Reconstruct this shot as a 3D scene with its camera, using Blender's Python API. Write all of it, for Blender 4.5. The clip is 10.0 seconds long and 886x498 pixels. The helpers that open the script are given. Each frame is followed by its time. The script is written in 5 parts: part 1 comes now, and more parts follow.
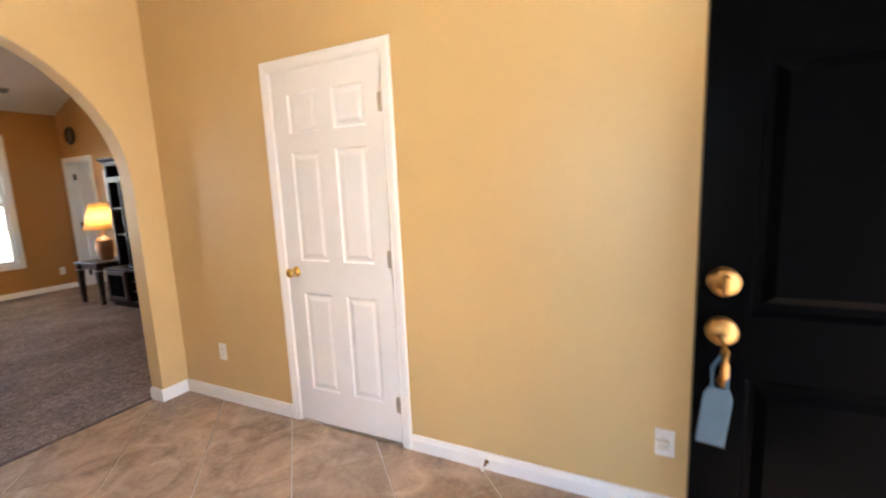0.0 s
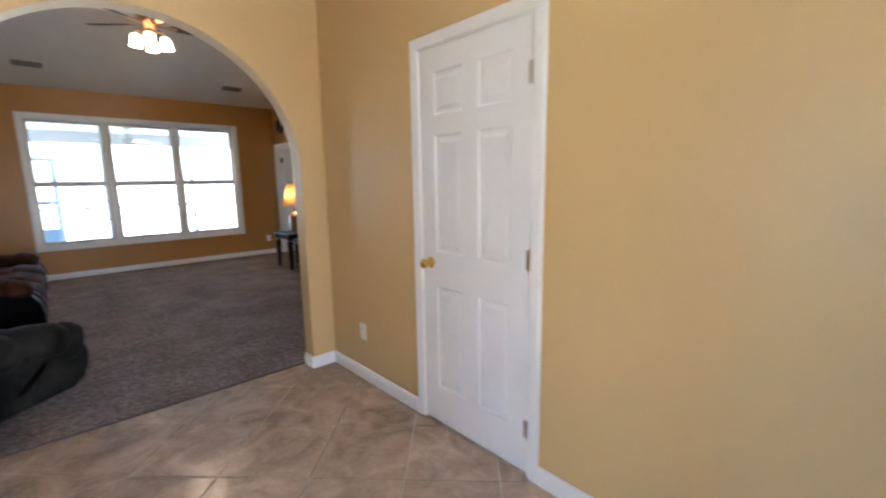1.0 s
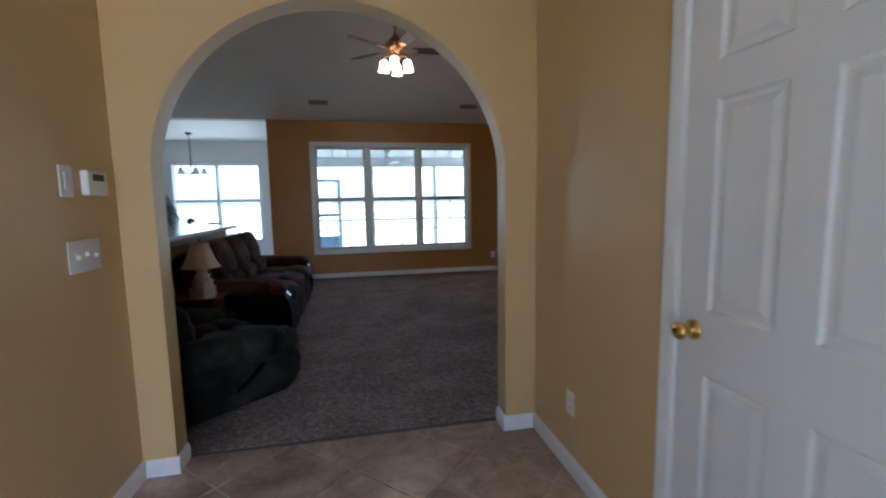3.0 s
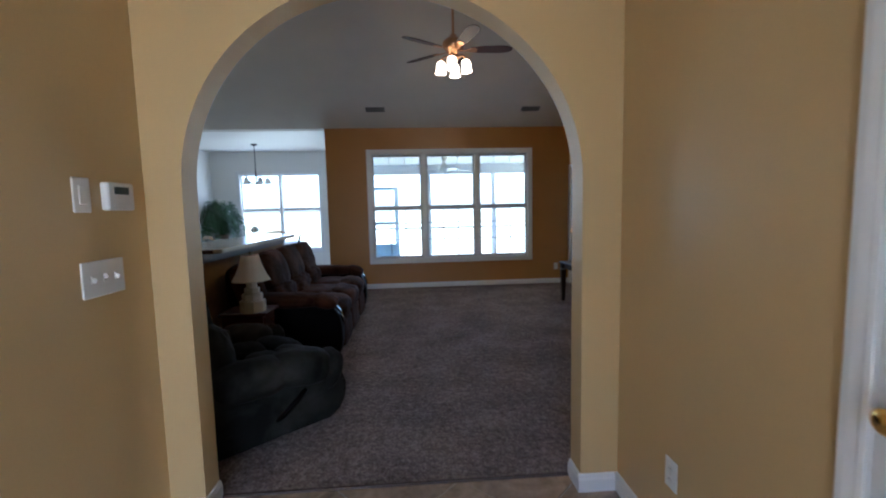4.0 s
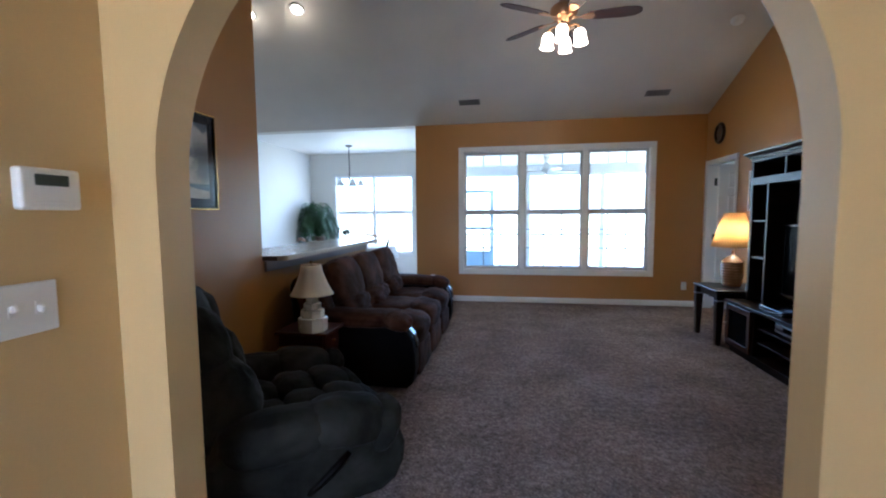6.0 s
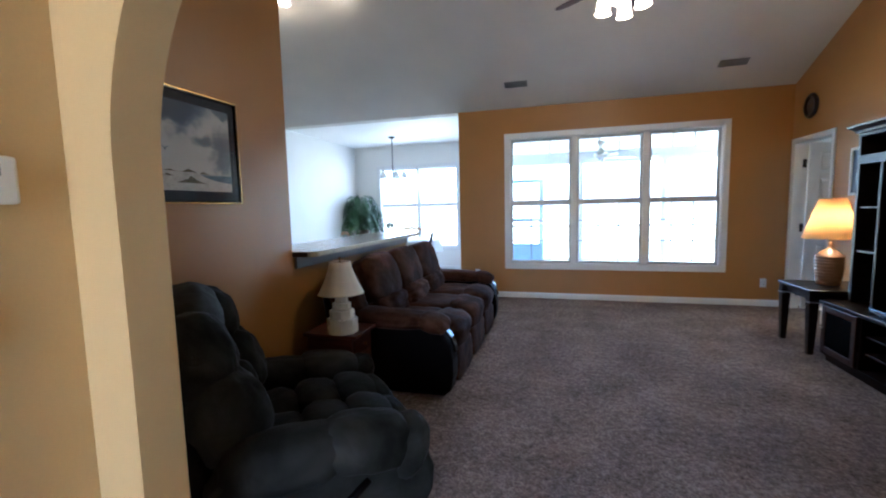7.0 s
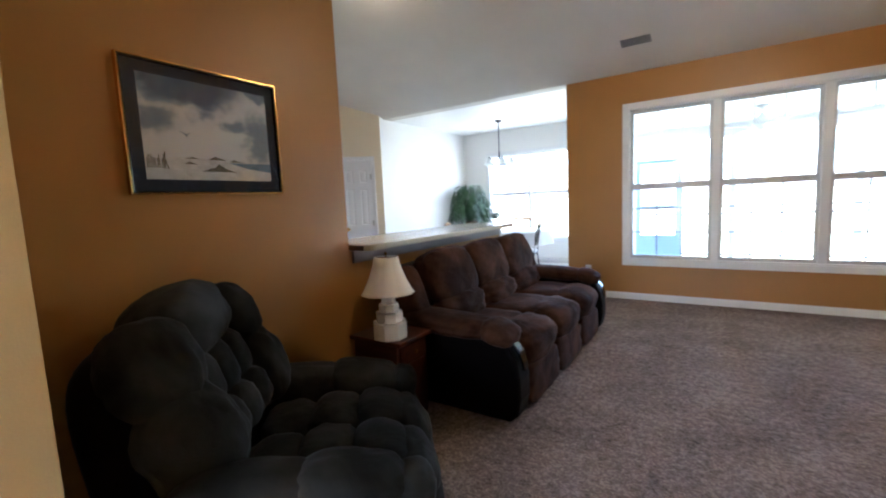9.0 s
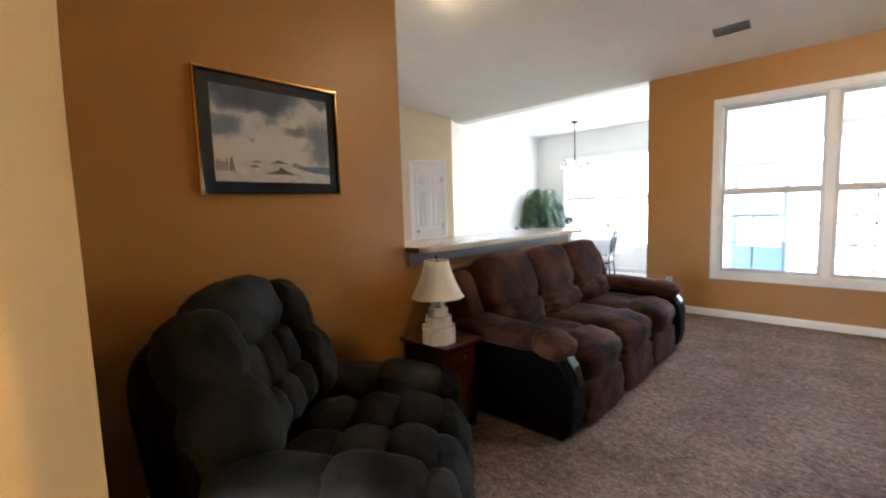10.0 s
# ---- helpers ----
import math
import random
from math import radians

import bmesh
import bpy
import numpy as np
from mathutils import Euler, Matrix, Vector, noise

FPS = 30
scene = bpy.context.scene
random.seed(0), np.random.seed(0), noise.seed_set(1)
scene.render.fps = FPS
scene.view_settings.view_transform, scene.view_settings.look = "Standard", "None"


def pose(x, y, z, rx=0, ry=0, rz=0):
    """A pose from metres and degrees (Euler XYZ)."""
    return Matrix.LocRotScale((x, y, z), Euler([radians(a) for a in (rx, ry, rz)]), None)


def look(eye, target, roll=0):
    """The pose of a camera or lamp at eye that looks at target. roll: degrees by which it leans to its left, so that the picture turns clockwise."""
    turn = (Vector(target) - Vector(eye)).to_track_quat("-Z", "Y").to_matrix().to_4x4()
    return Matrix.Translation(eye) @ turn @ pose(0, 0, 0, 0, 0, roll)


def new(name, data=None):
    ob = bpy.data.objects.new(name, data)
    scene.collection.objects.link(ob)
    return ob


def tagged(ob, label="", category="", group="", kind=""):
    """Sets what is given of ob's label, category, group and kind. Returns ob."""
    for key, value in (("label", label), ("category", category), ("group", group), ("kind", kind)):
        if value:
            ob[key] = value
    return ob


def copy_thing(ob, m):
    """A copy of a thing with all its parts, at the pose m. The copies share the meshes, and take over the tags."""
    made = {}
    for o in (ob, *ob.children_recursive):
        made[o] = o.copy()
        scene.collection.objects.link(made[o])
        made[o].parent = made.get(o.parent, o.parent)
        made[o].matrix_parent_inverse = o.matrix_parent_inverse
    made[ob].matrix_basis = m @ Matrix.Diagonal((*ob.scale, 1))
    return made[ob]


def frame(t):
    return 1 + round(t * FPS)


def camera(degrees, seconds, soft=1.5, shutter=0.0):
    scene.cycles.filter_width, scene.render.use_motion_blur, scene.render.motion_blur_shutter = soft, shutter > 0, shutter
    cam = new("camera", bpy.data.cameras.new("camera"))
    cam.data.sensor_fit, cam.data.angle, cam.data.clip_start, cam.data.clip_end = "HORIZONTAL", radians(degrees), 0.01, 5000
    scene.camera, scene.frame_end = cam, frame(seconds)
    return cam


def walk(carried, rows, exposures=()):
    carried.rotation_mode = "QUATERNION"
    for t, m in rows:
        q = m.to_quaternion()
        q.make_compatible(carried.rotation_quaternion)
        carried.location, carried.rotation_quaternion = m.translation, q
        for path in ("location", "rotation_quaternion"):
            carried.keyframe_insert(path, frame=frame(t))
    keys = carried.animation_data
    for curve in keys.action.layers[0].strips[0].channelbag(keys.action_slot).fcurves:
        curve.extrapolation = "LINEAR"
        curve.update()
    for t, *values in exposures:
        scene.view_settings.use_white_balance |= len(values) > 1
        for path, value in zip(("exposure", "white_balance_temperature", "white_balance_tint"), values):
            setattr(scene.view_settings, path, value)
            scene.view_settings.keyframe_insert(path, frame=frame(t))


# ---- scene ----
cam = camera(92.6, 10.0, soft=2.0, shutter=0.5)
PATH = [
    (0, (-0.014, 0.482, 1.39), (1.763, 1.352, 1.098), -2.5),
    (0.5, (0.189, 0.480, 1.384), (1.809, 1.616, 1.127), 1.1),
    (1, (0.293, 0.588, 1.385), (1.626, 2.043, 1.062), -0.9),
    (1.5, (0.351, 0.786, 1.404), (1.535, 2.374, 1.128), -1.6),
    (2, (0.546, 0.895, 1.359), (1.552, 2.608, 1.128), -2.9),
    (2.5, (0.677, 1.032, 1.371), (1.363, 2.901, 1.185), 0.2),
    (3, (0.79, 1.239, 1.339), (1.188, 3.186, 1.116), -1.0),
    (4.5, (0.843, 1.787, 1.375), (0.87, 3.779, 1.201), 0.0),
    (5, (0.833, 2.01, 1.364), (0.712, 3.998, 1.189), 0.8),
    (6.5, (0.898, 2.551, 1.37), (0.471, 4.499, 1.215), -1.1),
    (7, (0.891, 2.711, 1.359), (0.342, 4.625, 1.166), -1.3),
    (7.5, (0.891, 2.876, 1.336), (0.279, 4.772, 1.157), -1.9),
    (8, (1.004, 3.044, 1.344), (0.251, 4.886, 1.141), -2.7),
    (8.5, (1.106, 3.222, 1.349), (0.135, 4.953, 1.103), -0.5),
    (9, (1.082, 3.345, 1.319), (-0.013, 5.004, 1.102), -2.6),
    (9.5, (1.209, 3.423, 1.309), (-0.058, 4.954, 1.08), -0.9),
    (10, (1.16, 3.477, 1.314), (-0.217, 4.915, 1.126), -1.8),
]
EXPO = [(0, 4.43, 6100, 17), (0.5, 4.22, 5750, 15), (1, 3.83, 5300, 12), (1.5, 3.45, 5050, 11), (2, 3.14, 4900, 10), (3, 2.82, 4800, 9), (4.5, 3.22, 4700, 9), (5.0, 3.32, 4650, 9), (6.5, 3.98, 4650, 10), (7.5, 4.08, 4750, 10), (9, 4.46, 5150, 11), (10, 4.8, 5650, 12)]
walk(cam, [(t, look(eye, target, roll)) for t, eye, target, roll in PATH], EXPO)

# ---- light ----
world = bpy.data.worlds.new("sky")
scene.world = world
world.use_nodes = True
wn = world.node_tree.nodes
sky = wn.new("ShaderNodeTexSky")
sky.sky_type = "NISHITA"
sky.sun_disc = False
sky.sun_elevation = radians(52)
sky.sun_rotation = radians(153)
sky.air_density = 1.0
sky.dust_density = 2.5
world.node_tree.links.new(sky.outputs[0], wn["Background"].inputs[0])
wn["Background"].inputs[1].default_value = 0.15

sun_data = bpy.data.lights.new("sun", "SUN")
sun_data.energy, sun_data.angle, sun_data.color = 5.0, radians(0.5), (1.0, 0.95, 0.87)
sun = new("sun", sun_data)
sun.matrix_world = look((5, -10, 15), (0, 0, 0))


def lamp(name, place, watts, colour, radius):
    d = bpy.data.lights.new(name, "POINT")
    d.energy, d.color, d.shadow_soft_size = watts, colour, radius
    o = new(name, d)
    o.location = place
    return o


def daylight(name, m, width, height, watts, colour):
    """The sky's light at an opening."""
    d = bpy.data.lights.new(name, "AREA")
    d.shape, d.size, d.size_y, d.energy, d.color = "RECTANGLE", width, height, watts, colour
    o = new(name, d)
    o.matrix_world = m
    return o


daylight("doorway_daylight", look((0.40, -0.60, 1.15), (0.55, 2.0, 1.0)), 1.0, 1.9, 0.3, (1.0, 0.95, 0.88))
daylight("dining_window_daylight", look((-2.23, 11.85, 1.35), (-2.4, 9.0, 1.1)), 1.6, 1.6, 3.3, (1.0, 0.98, 0.94))

# ---- materials ----
def mat(name, base, rough=0.6, metal=0.0, spread=0.12, scale=6.0, bump=0.0, bump_scale=80.0, coat=0.0, sheen=0.0, spec=0.5, detail=4.0, island=0.0, warp=0.0):
    """A surface with a coarse and a fine variation of its colour, a varying gloss and a fine relief."""
    m = bpy.data.materials.new(name)
    m.use_nodes = True
    t, n = m.node_tree, m.node_tree.nodes
    b = n["Principled BSDF"]
    co = n.new("ShaderNodeTexCoord")
    big = n.new("ShaderNodeTexNoise")
    big.inputs["Scale"].default_value, big.inputs["Detail"].default_value = scale, detail
    big.inputs["Distortion"].default_value = warp
    fine = n.new("ShaderNodeTexNoise")
    fine.inputs["Scale"].default_value, fine.inputs["Detail"].default_value = bump_scale, 3.0
    where = n.new("ShaderNodeNewGeometry").outputs["Position"] if island else co.outputs["Object"]
    t.links.new(where, big.inputs["Vector"])
    t.links.new(where, fine.inputs["Vector"])
    add = n.new("ShaderNodeMath")
    add.operation = "MULTIPLY_ADD"
    add.inputs[1].default_value = 0.35
    t.links.new(fine.outputs["Fac"], add.inputs[0])
    t.links.new(big.outputs["Fac"], add.inputs[2])
    ramp = n.new("ShaderNodeValToRGB")
    ramp.color_ramp.elements[0].position, ramp.color_ramp.elements[1].position = 0.4, 0.95
    ramp.color_ramp.elements[0].color = (*[c * (1 - spread) for c in base], 1)
    ramp.color_ramp.elements[1].color = (*[min(1, c * (1 + spread)) for c in base], 1)
    t.links.new(add.outputs[0], ramp.inputs[0])
    out = ramp.outputs[0]
    if island:
        info = n.new("ShaderNodeObjectInfo")
        hs = n.new("ShaderNodeHueSaturation")
        mr = n.new("ShaderNodeMapRange")
        mr.inputs["To Min"].default_value, mr.inputs["To Max"].default_value = 1 - island, 1 + island
        t.links.new(info.outputs["Random"], mr.inputs["Value"])
        t.links.new(mr.outputs[0], hs.inputs["Value"])
        t.links.new(out, hs.inputs["Color"])
        out = hs.outputs[0]
    t.links.new(out, b.inputs["Base Color"])
    rr = n.new("ShaderNodeMapRange")
    rr.inputs["To Min"].default_value, rr.inputs["To Max"].default_value = max(0.02, rough * 0.85), min(1, rough * 1.12)
    t.links.new(big.outputs["Fac"], rr.inputs["Value"])
    t.links.new(rr.outputs[0], b.inputs["Roughness"])
    b.inputs["Metallic"].default_value = metal
    b.inputs["Coat Weight"].default_value = coat
    b.inputs["Coat Roughness"].default_value = 0.12
    b.inputs["Sheen Weight"].default_value = sheen
    b.inputs["Specular IOR Level"].default_value = spec
    if bump:
        bp = n.new("ShaderNodeBump")
        bp.inputs["Distance"].default_value = bump
        t.links.new(fine.outputs["Fac"], bp.inputs["Height"])
        t.links.new(bp.outputs[0], b.inputs["Normal"])
    return m


def glow(name, colour, strength, base=(0.9, 0.85, 0.75)):
    m = mat(name, base, 0.5, spread=0.03)
    b = m.node_tree.nodes["Principled BSDF"]
    b.inputs["Emission Color"].default_value = (*colour, 1)
    b.inputs["Emission Strength"].default_value = strength
    return m


def clear(name, rough=0.0, tint=(1, 1, 1)):
    """A thin pane: mostly clear, with a faint mirror on top."""
    m = bpy.data.materials.new(name)
    m.use_nodes = True
    t, n = m.node_tree, m.node_tree.nodes
    tr, gl, mix, lw = n.new("ShaderNodeBsdfTransparent"), n.new("ShaderNodeBsdfGlossy"), n.new("ShaderNodeMixShader"), n.new("ShaderNodeLayerWeight")
    pw_, fr = n.new("ShaderNodeMath"), n.new("ShaderNodeMapRange")
    pw_.operation, pw_.inputs[1].default_value = "POWER", 4.0
    lw.inputs[0].default_value = 0.5
    fr.inputs["To Min"].default_value, fr.inputs["To Max"].default_value = 0.025, 0.6
    t.links.new(lw.outputs["Facing"], pw_.inputs[0])
    t.links.new(pw_.outputs[0], fr.inputs["Value"])
    tr.inputs[0].default_value = (*tint, 1)
    gl.inputs["Roughness"].default_value = rough
    t.links.new(fr.outputs[0], mix.inputs[0])
    t.links.new(tr.outputs[0], mix.inputs[1])
    t.links.new(gl.outputs[0], mix.inputs[2])
    t.links.new(mix.outputs[0], n["Material Output"].inputs[0])
    return m


def wood(name, dark, light, rough=0.35, coat=0.3, scale=3.0, stretch=(1, 12, 12), spec=0.5):
    m = bpy.data.materials.new(name)
    m.use_nodes = True
    t, n = m.node_tree, m.node_tree.nodes
    b = n["Principled BSDF"]
    co, mp, ns = n.new("ShaderNodeTexCoord"), n.new("ShaderNodeMapping"), n.new("ShaderNodeTexNoise")
    mp.inputs["Scale"].default_value = stretch
    ns.inputs["Scale"].default_value, ns.inputs["Detail"].default_value, ns.inputs["Distortion"].default_value = scale, 6, 0.6
    ramp = n.new("ShaderNodeValToRGB")
    ramp.color_ramp.elements[0].position, ramp.color_ramp.elements[1].position = 0.35, 0.7
    ramp.color_ramp.elements[0].color, ramp.color_ramp.elements[1].color = (*dark, 1), (*light, 1)
    bp = n.new("ShaderNodeBump")
    bp.inputs["Distance"].default_value = 0.0006
    t.links.new(co.outputs["Object"], mp.inputs["Vector"])
    t.links.new(mp.outputs[0], ns.inputs["Vector"])
    t.links.new(ns.outputs["Fac"], ramp.inputs[0])
    t.links.new(ramp.outputs[0], b.inputs["Base Color"])
    t.links.new(ns.outputs["Fac"], bp.inputs["Height"])
    t.links.new(bp.outputs[0], b.inputs["Normal"])
    b.inputs["Roughness"].default_value, b.inputs["Coat Weight"].default_value, b.inputs["Coat Roughness"].default_value = rough, coat, 0.15
    b.inputs["Specular IOR Level"].default_value = spec
    return m


def see_through(m, colour, share):
    """Let part of the light shine through a thin fabric or frosted glass."""
    sn = m.node_tree
    tr, mx = sn.nodes.new("ShaderNodeBsdfTranslucent"), sn.nodes.new("ShaderNodeMixShader")
    tr.inputs[0].default_value = (*colour, 1)
    mx.inputs[0].default_value = share
    sn.links.new(sn.nodes["Principled BSDF"].outputs[0], mx.inputs[1])
    sn.links.new(tr.outputs[0], mx.inputs[2])
    sn.links.new(mx.outputs[0], sn.nodes["Material Output"].inputs[0])
    return m


CREAM = mat("cream_wall_paint", (0.615, 0.428, 0.188), 0.42, spread=0.05, scale=1.5, bump=0.0005, bump_scale=160)
ORANGE = mat("orange_wall_paint", (0.412, 0.197, 0.042), 0.36, spread=0.06, scale=1.5, bump=0.0006, bump_scale=160)
# grey that stands in for window sheen on the wall below the bar
SHEENGREY = mat("wall_sheen_grey", (0.24, 0.19, 0.16), 0.4, spread=0.06, scale=1.5, bump=0.0006, bump_scale=160)
WHITEWALL = mat("white_wall_paint", (0.84, 0.82, 0.77), 0.55, spread=0.03, scale=1.5, bump=0.001, bump_scale=160)
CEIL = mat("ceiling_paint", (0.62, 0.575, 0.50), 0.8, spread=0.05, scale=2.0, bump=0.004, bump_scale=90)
TRIM = mat("white_trim_paint", (0.80, 0.79, 0.77), 0.32, spread=0.03, scale=4, bump=0.0003, bump_scale=60)
DOORW = mat("white_door_paint", (0.78, 0.77, 0.76), 0.34, spread=0.03, scale=3, bump=0.0005, bump_scale=120)
BLACKDOOR = mat("black_door_paint", (0.0007, 0.0007, 0.0008), 0.22, spec=0.008, spread=0.3, scale=5, bump=0.0004, bump_scale=90)
PLASTIC = mat("white_plastic", (0.80, 0.79, 0.76), 0.35, spread=0.02, scale=20)
DARKPLASTIC = mat("dark_plastic", (0.012, 0.012, 0.014), 0.3, spread=0.2, scale=20)
LCD = mat("grey_display", (0.06, 0.07, 0.06), 0.15, spread=0.1, scale=40)
BRASS = mat("polished_brass", (0.78, 0.52, 0.16), 0.16, metal=1.0, spread=0.08, scale=20)
OLDBRASS = mat("worn_brass", (0.22, 0.115, 0.036), 0.48, metal=1.0, spread=0.25, scale=18, bump=0.0006, bump_scale=120)
FANBRASS = mat("copper_toned_brass", (0.50, 0.27, 0.13), 0.34, metal=1.0, spread=0.15, scale=18, bump=0.0004, bump_scale=120)
NICKEL = mat("brushed_nickel", (0.55, 0.53, 0.50), 0.32, metal=1.0, spread=0.08, scale=20)
IRON = mat("dark_iron", (0.03, 0.028, 0.026), 0.45, metal=0.6, spread=0.2, scale=20)
GOLD = mat("gold_frame_edge", (0.72, 0.45, 0.12), 0.25, metal=1.0, spread=0.1, scale=15)
TILE = mat("stone_look_tile", (0.385, 0.285, 0.20), 0.2, spread=0.42, scale=4.5, bump=0.0012, bump_scale=35, detail=7, island=0.1, warp=1.2)
GROUT = mat("tile_grout", (0.52, 0.46, 0.38), 0.85, spread=0.15, scale=9, bump=0.002, bump_scale=200)


def carpet():
    """Cut pile: grains of light and dark yarn in soft, brushed patches."""
    m = bpy.data.materials.new("taupe_carpet")
    m.use_nodes = True
    t, n = m.node_tree, m.node_tree.nodes
    b = n["Principled BSDF"]
    co = n.new("ShaderNodeTexCoord")
    fac = []
    for scale, detail, rough in ((75, 4, 0.7), (24, 5, 0.65), (2.2, 5, 0.6)):
        ns = n.new("ShaderNodeTexNoise")
        ns.inputs["Scale"].default_value, ns.inputs["Detail"].default_value, ns.inputs["Roughness"].default_value = scale, detail, rough
        t.links.new(co.outputs["Object"], ns.inputs["Vector"])
        fac.append(ns.outputs["Fac"])
    last = None
    for f, w in zip(fac, (0.90, 0.62, 0.43)):
        q = n.new("ShaderNodeMath")
        q.operation = "MULTIPLY_ADD"
        t.links.new(f, q.inputs[0])
        q.inputs[1].default_value = w
        q.inputs[2].default_value = 0.0
        if last:
            t.links.new(last, q.inputs[2])
        last = q.outputs[0]
    ramp = n.new("ShaderNodeValToRGB")
    mr = n.new("ShaderNodeMapRange")
    mr.inputs["From Max"].default_value = 1.95
    t.links.new(last, mr.inputs[0])
    t.links.new(mr.outputs[0], ramp.inputs[0])
    e = ramp.color_ramp.elements
    e[0].position, e[0].color = 0.37, (0.075, 0.058, 0.053, 1)
    e[1].position, e[1].color = 0.63, (0.50, 0.418, 0.372, 1)
    e.new(0.5).color = (0.255, 0.205, 0.184, 1)
    t.links.new(ramp.outputs[0], b.inputs["Base Color"])
    bp = n.new("ShaderNodeBump")
    bp.inputs["Distance"].default_value, bp.inputs["Strength"].default_value = 0.014, 0.8
    t.links.new(last, bp.inputs["Height"])
    t.links.new(bp.outputs[0], b.inputs["Normal"])
    b.inputs["Roughness"].default_value, b.inputs["Specular IOR Level"].default_value = 0.95, 0.1
    return m


CARPET = carpet()
VINYL = mat("kitchen_floor", (0.58, 0.53, 0.45), 0.35, spread=0.15, scale=3, bump=0.001, bump_scale=60)


def plush(name, dark, light, patch=7.0, fold=16.0, depth=0.012, sheen=(0.5, 0.5, 0.5)):
    """Brushed short-pile upholstery: patches of laid and raised nap, puckers and a fine pile."""
    m = bpy.data.materials.new(name)
    m.use_nodes = True
    t, n = m.node_tree, m.node_tree.nodes
    b = n["Principled BSDF"]
    co = n.new("ShaderNodeTexCoord")

    def grain(scale, detail, warp, rough=0.55):
        g = n.new("ShaderNodeTexNoise")
        g.inputs["Scale"].default_value, g.inputs["Detail"].default_value = scale, detail
        g.inputs["Distortion"].default_value, g.inputs["Roughness"].default_value = warp, rough
        t.links.new(co.outputs["Object"], g.inputs["Vector"])
        return g.outputs["Fac"]

    def calc(op, x, y, z=0.0):
        q = n.new("ShaderNodeMath")
        q.operation = op
        for i, v in enumerate((x, y, z)):
            if isinstance(v, (int, float)):
                q.inputs[i].default_value = v
            else:
                t.links.new(v, q.inputs[i])
        return q.outputs[0]

    nap, pucker, pile = grain(patch, 5, 0.3, 0.55), grain(fold, 2, 1.0), grain(150, 2, 0)
    ramp = n.new("ShaderNodeValToRGB")
    e = ramp.color_ramp.elements
    e[0].position, e[0].color = 0.40, (*dark, 1)
    e[1].position, e[1].color = 0.70, (*light, 1)
    t.links.new(nap, ramp.inputs[0])
    t.links.new(ramp.outputs[0], b.inputs["Base Color"])
    crease = calc("ABSOLUTE", calc("SUBTRACT", pucker, 0.5), 0.0)
    height = calc("MULTIPLY_ADD", pile, 0.09, calc("MINIMUM", crease, 0.12))
    bp = n.new("ShaderNodeBump")
    bp.inputs["Distance"].default_value = depth * 5
    bp.inputs["Strength"].default_value = 0.35
    t.links.new(height, bp.inputs["Height"])
    t.links.new(bp.outputs[0], b.inputs["Normal"])
    b.inputs["Roughness"].default_value = 0.75
    b.inputs["Specular IOR Level"].default_value = 0.06
    b.inputs["Sheen Weight"].default_value, b.inputs["Sheen Roughness"].default_value = 0.08, 0.35
    b.inputs["Sheen Tint"].default_value = (*sheen, 1)
    return m


SOFAFAB = plush("brown_microfibre", (0.026, 0.0102, 0.0058), (0.102, 0.0432, 0.0246), 4.0, 5.0, 0.008, (0.62, 0.54, 0.50))
SOFADARK = mat("dark_brown_leatherette", (0.004, 0.0026, 0.0022), 0.45, spec=0.06, spread=0.3, scale=9, bump=0.001, bump_scale=110)
RECLFAB = plush("grey_green_plush", (0.0105, 0.0099, 0.0085), (0.040, 0.0376, 0.0318), 3.6, 4.5, 0.007, (0.52, 0.52, 0.48))
GLOSSBLACK = mat("glossy_black", (0.01, 0.01, 0.012), 0.12, spread=0.2, scale=10)
ESPRESSO = wood("espresso_wood", (0.006, 0.0035, 0.003), (0.017, 0.0085, 0.0062), 0.3, 0.08, spec=0.3)
DARKBASE = wood("dark_mahogany", (0.0045, 0.0022, 0.0018), (0.012, 0.005, 0.0035), 0.32, 0.0, spec=0.12)
CHERRY = wood("cherry_wood", (0.042, 0.009, 0.004), (0.080, 0.018, 0.007), 0.3, 0.15, spec=0.3)
DARKCHERRY = wood("dark_cherry_wood", (0.018, 0.005, 0.003), (0.045, 0.012, 0.006), 0.3, 0.2)
FANWOOD = wood("fan_blade_wood", (0.026, 0.008, 0.005), (0.055, 0.017, 0.009), 0.6, 0.0)
SEATWOOD = wood("light_oak", (0.33, 0.19, 0.09), (0.45, 0.28, 0.14), 0.4, 0.2)
# brown that stands in for shade on the bar's end edge
SHADEDEDGE = wood("shaded_bar_edge", (0.06, 0.028, 0.014), (0.11, 0.055, 0.028), 0.4, 0.1)
LAMINATE = mat("speckled_laminate", (0.50, 0.42, 0.31), 0.22, spread=0.25, scale=45, detail=6, coat=0.2)
LAMEDGE = mat("cream_laminate_edge", (0.46, 0.37, 0.24), 0.4, spread=0.08, scale=20)
CERAMIC = mat("cream_ceramic", (0.70, 0.65, 0.55), 0.28, spread=0.08, scale=9, coat=0.3)
SHADE = mat("ivory_lamp_fabric", (0.74, 0.69, 0.58), 0.85, spread=0.05, scale=5, bump=0.0008, bump_scale=260)
TVSCREEN = mat("television_screen", (0.003, 0.0038, 0.005), 0.10, spread=0.1, scale=8, spec=0.01)
SILVER = mat("silver_plastic", (0.42, 0.43, 0.45), 0.3, metal=0.6, spread=0.06, scale=20)
MATBOARD = mat("navy_mat_board", (0.010, 0.016, 0.034), 0.8, spread=0.15, scale=30, bump=0.0003, bump_scale=300)
BLUETAG = mat("blue_card", (0.02, 0.036, 0.05), 0.6, spread=0.1, scale=20, spec=0.15)
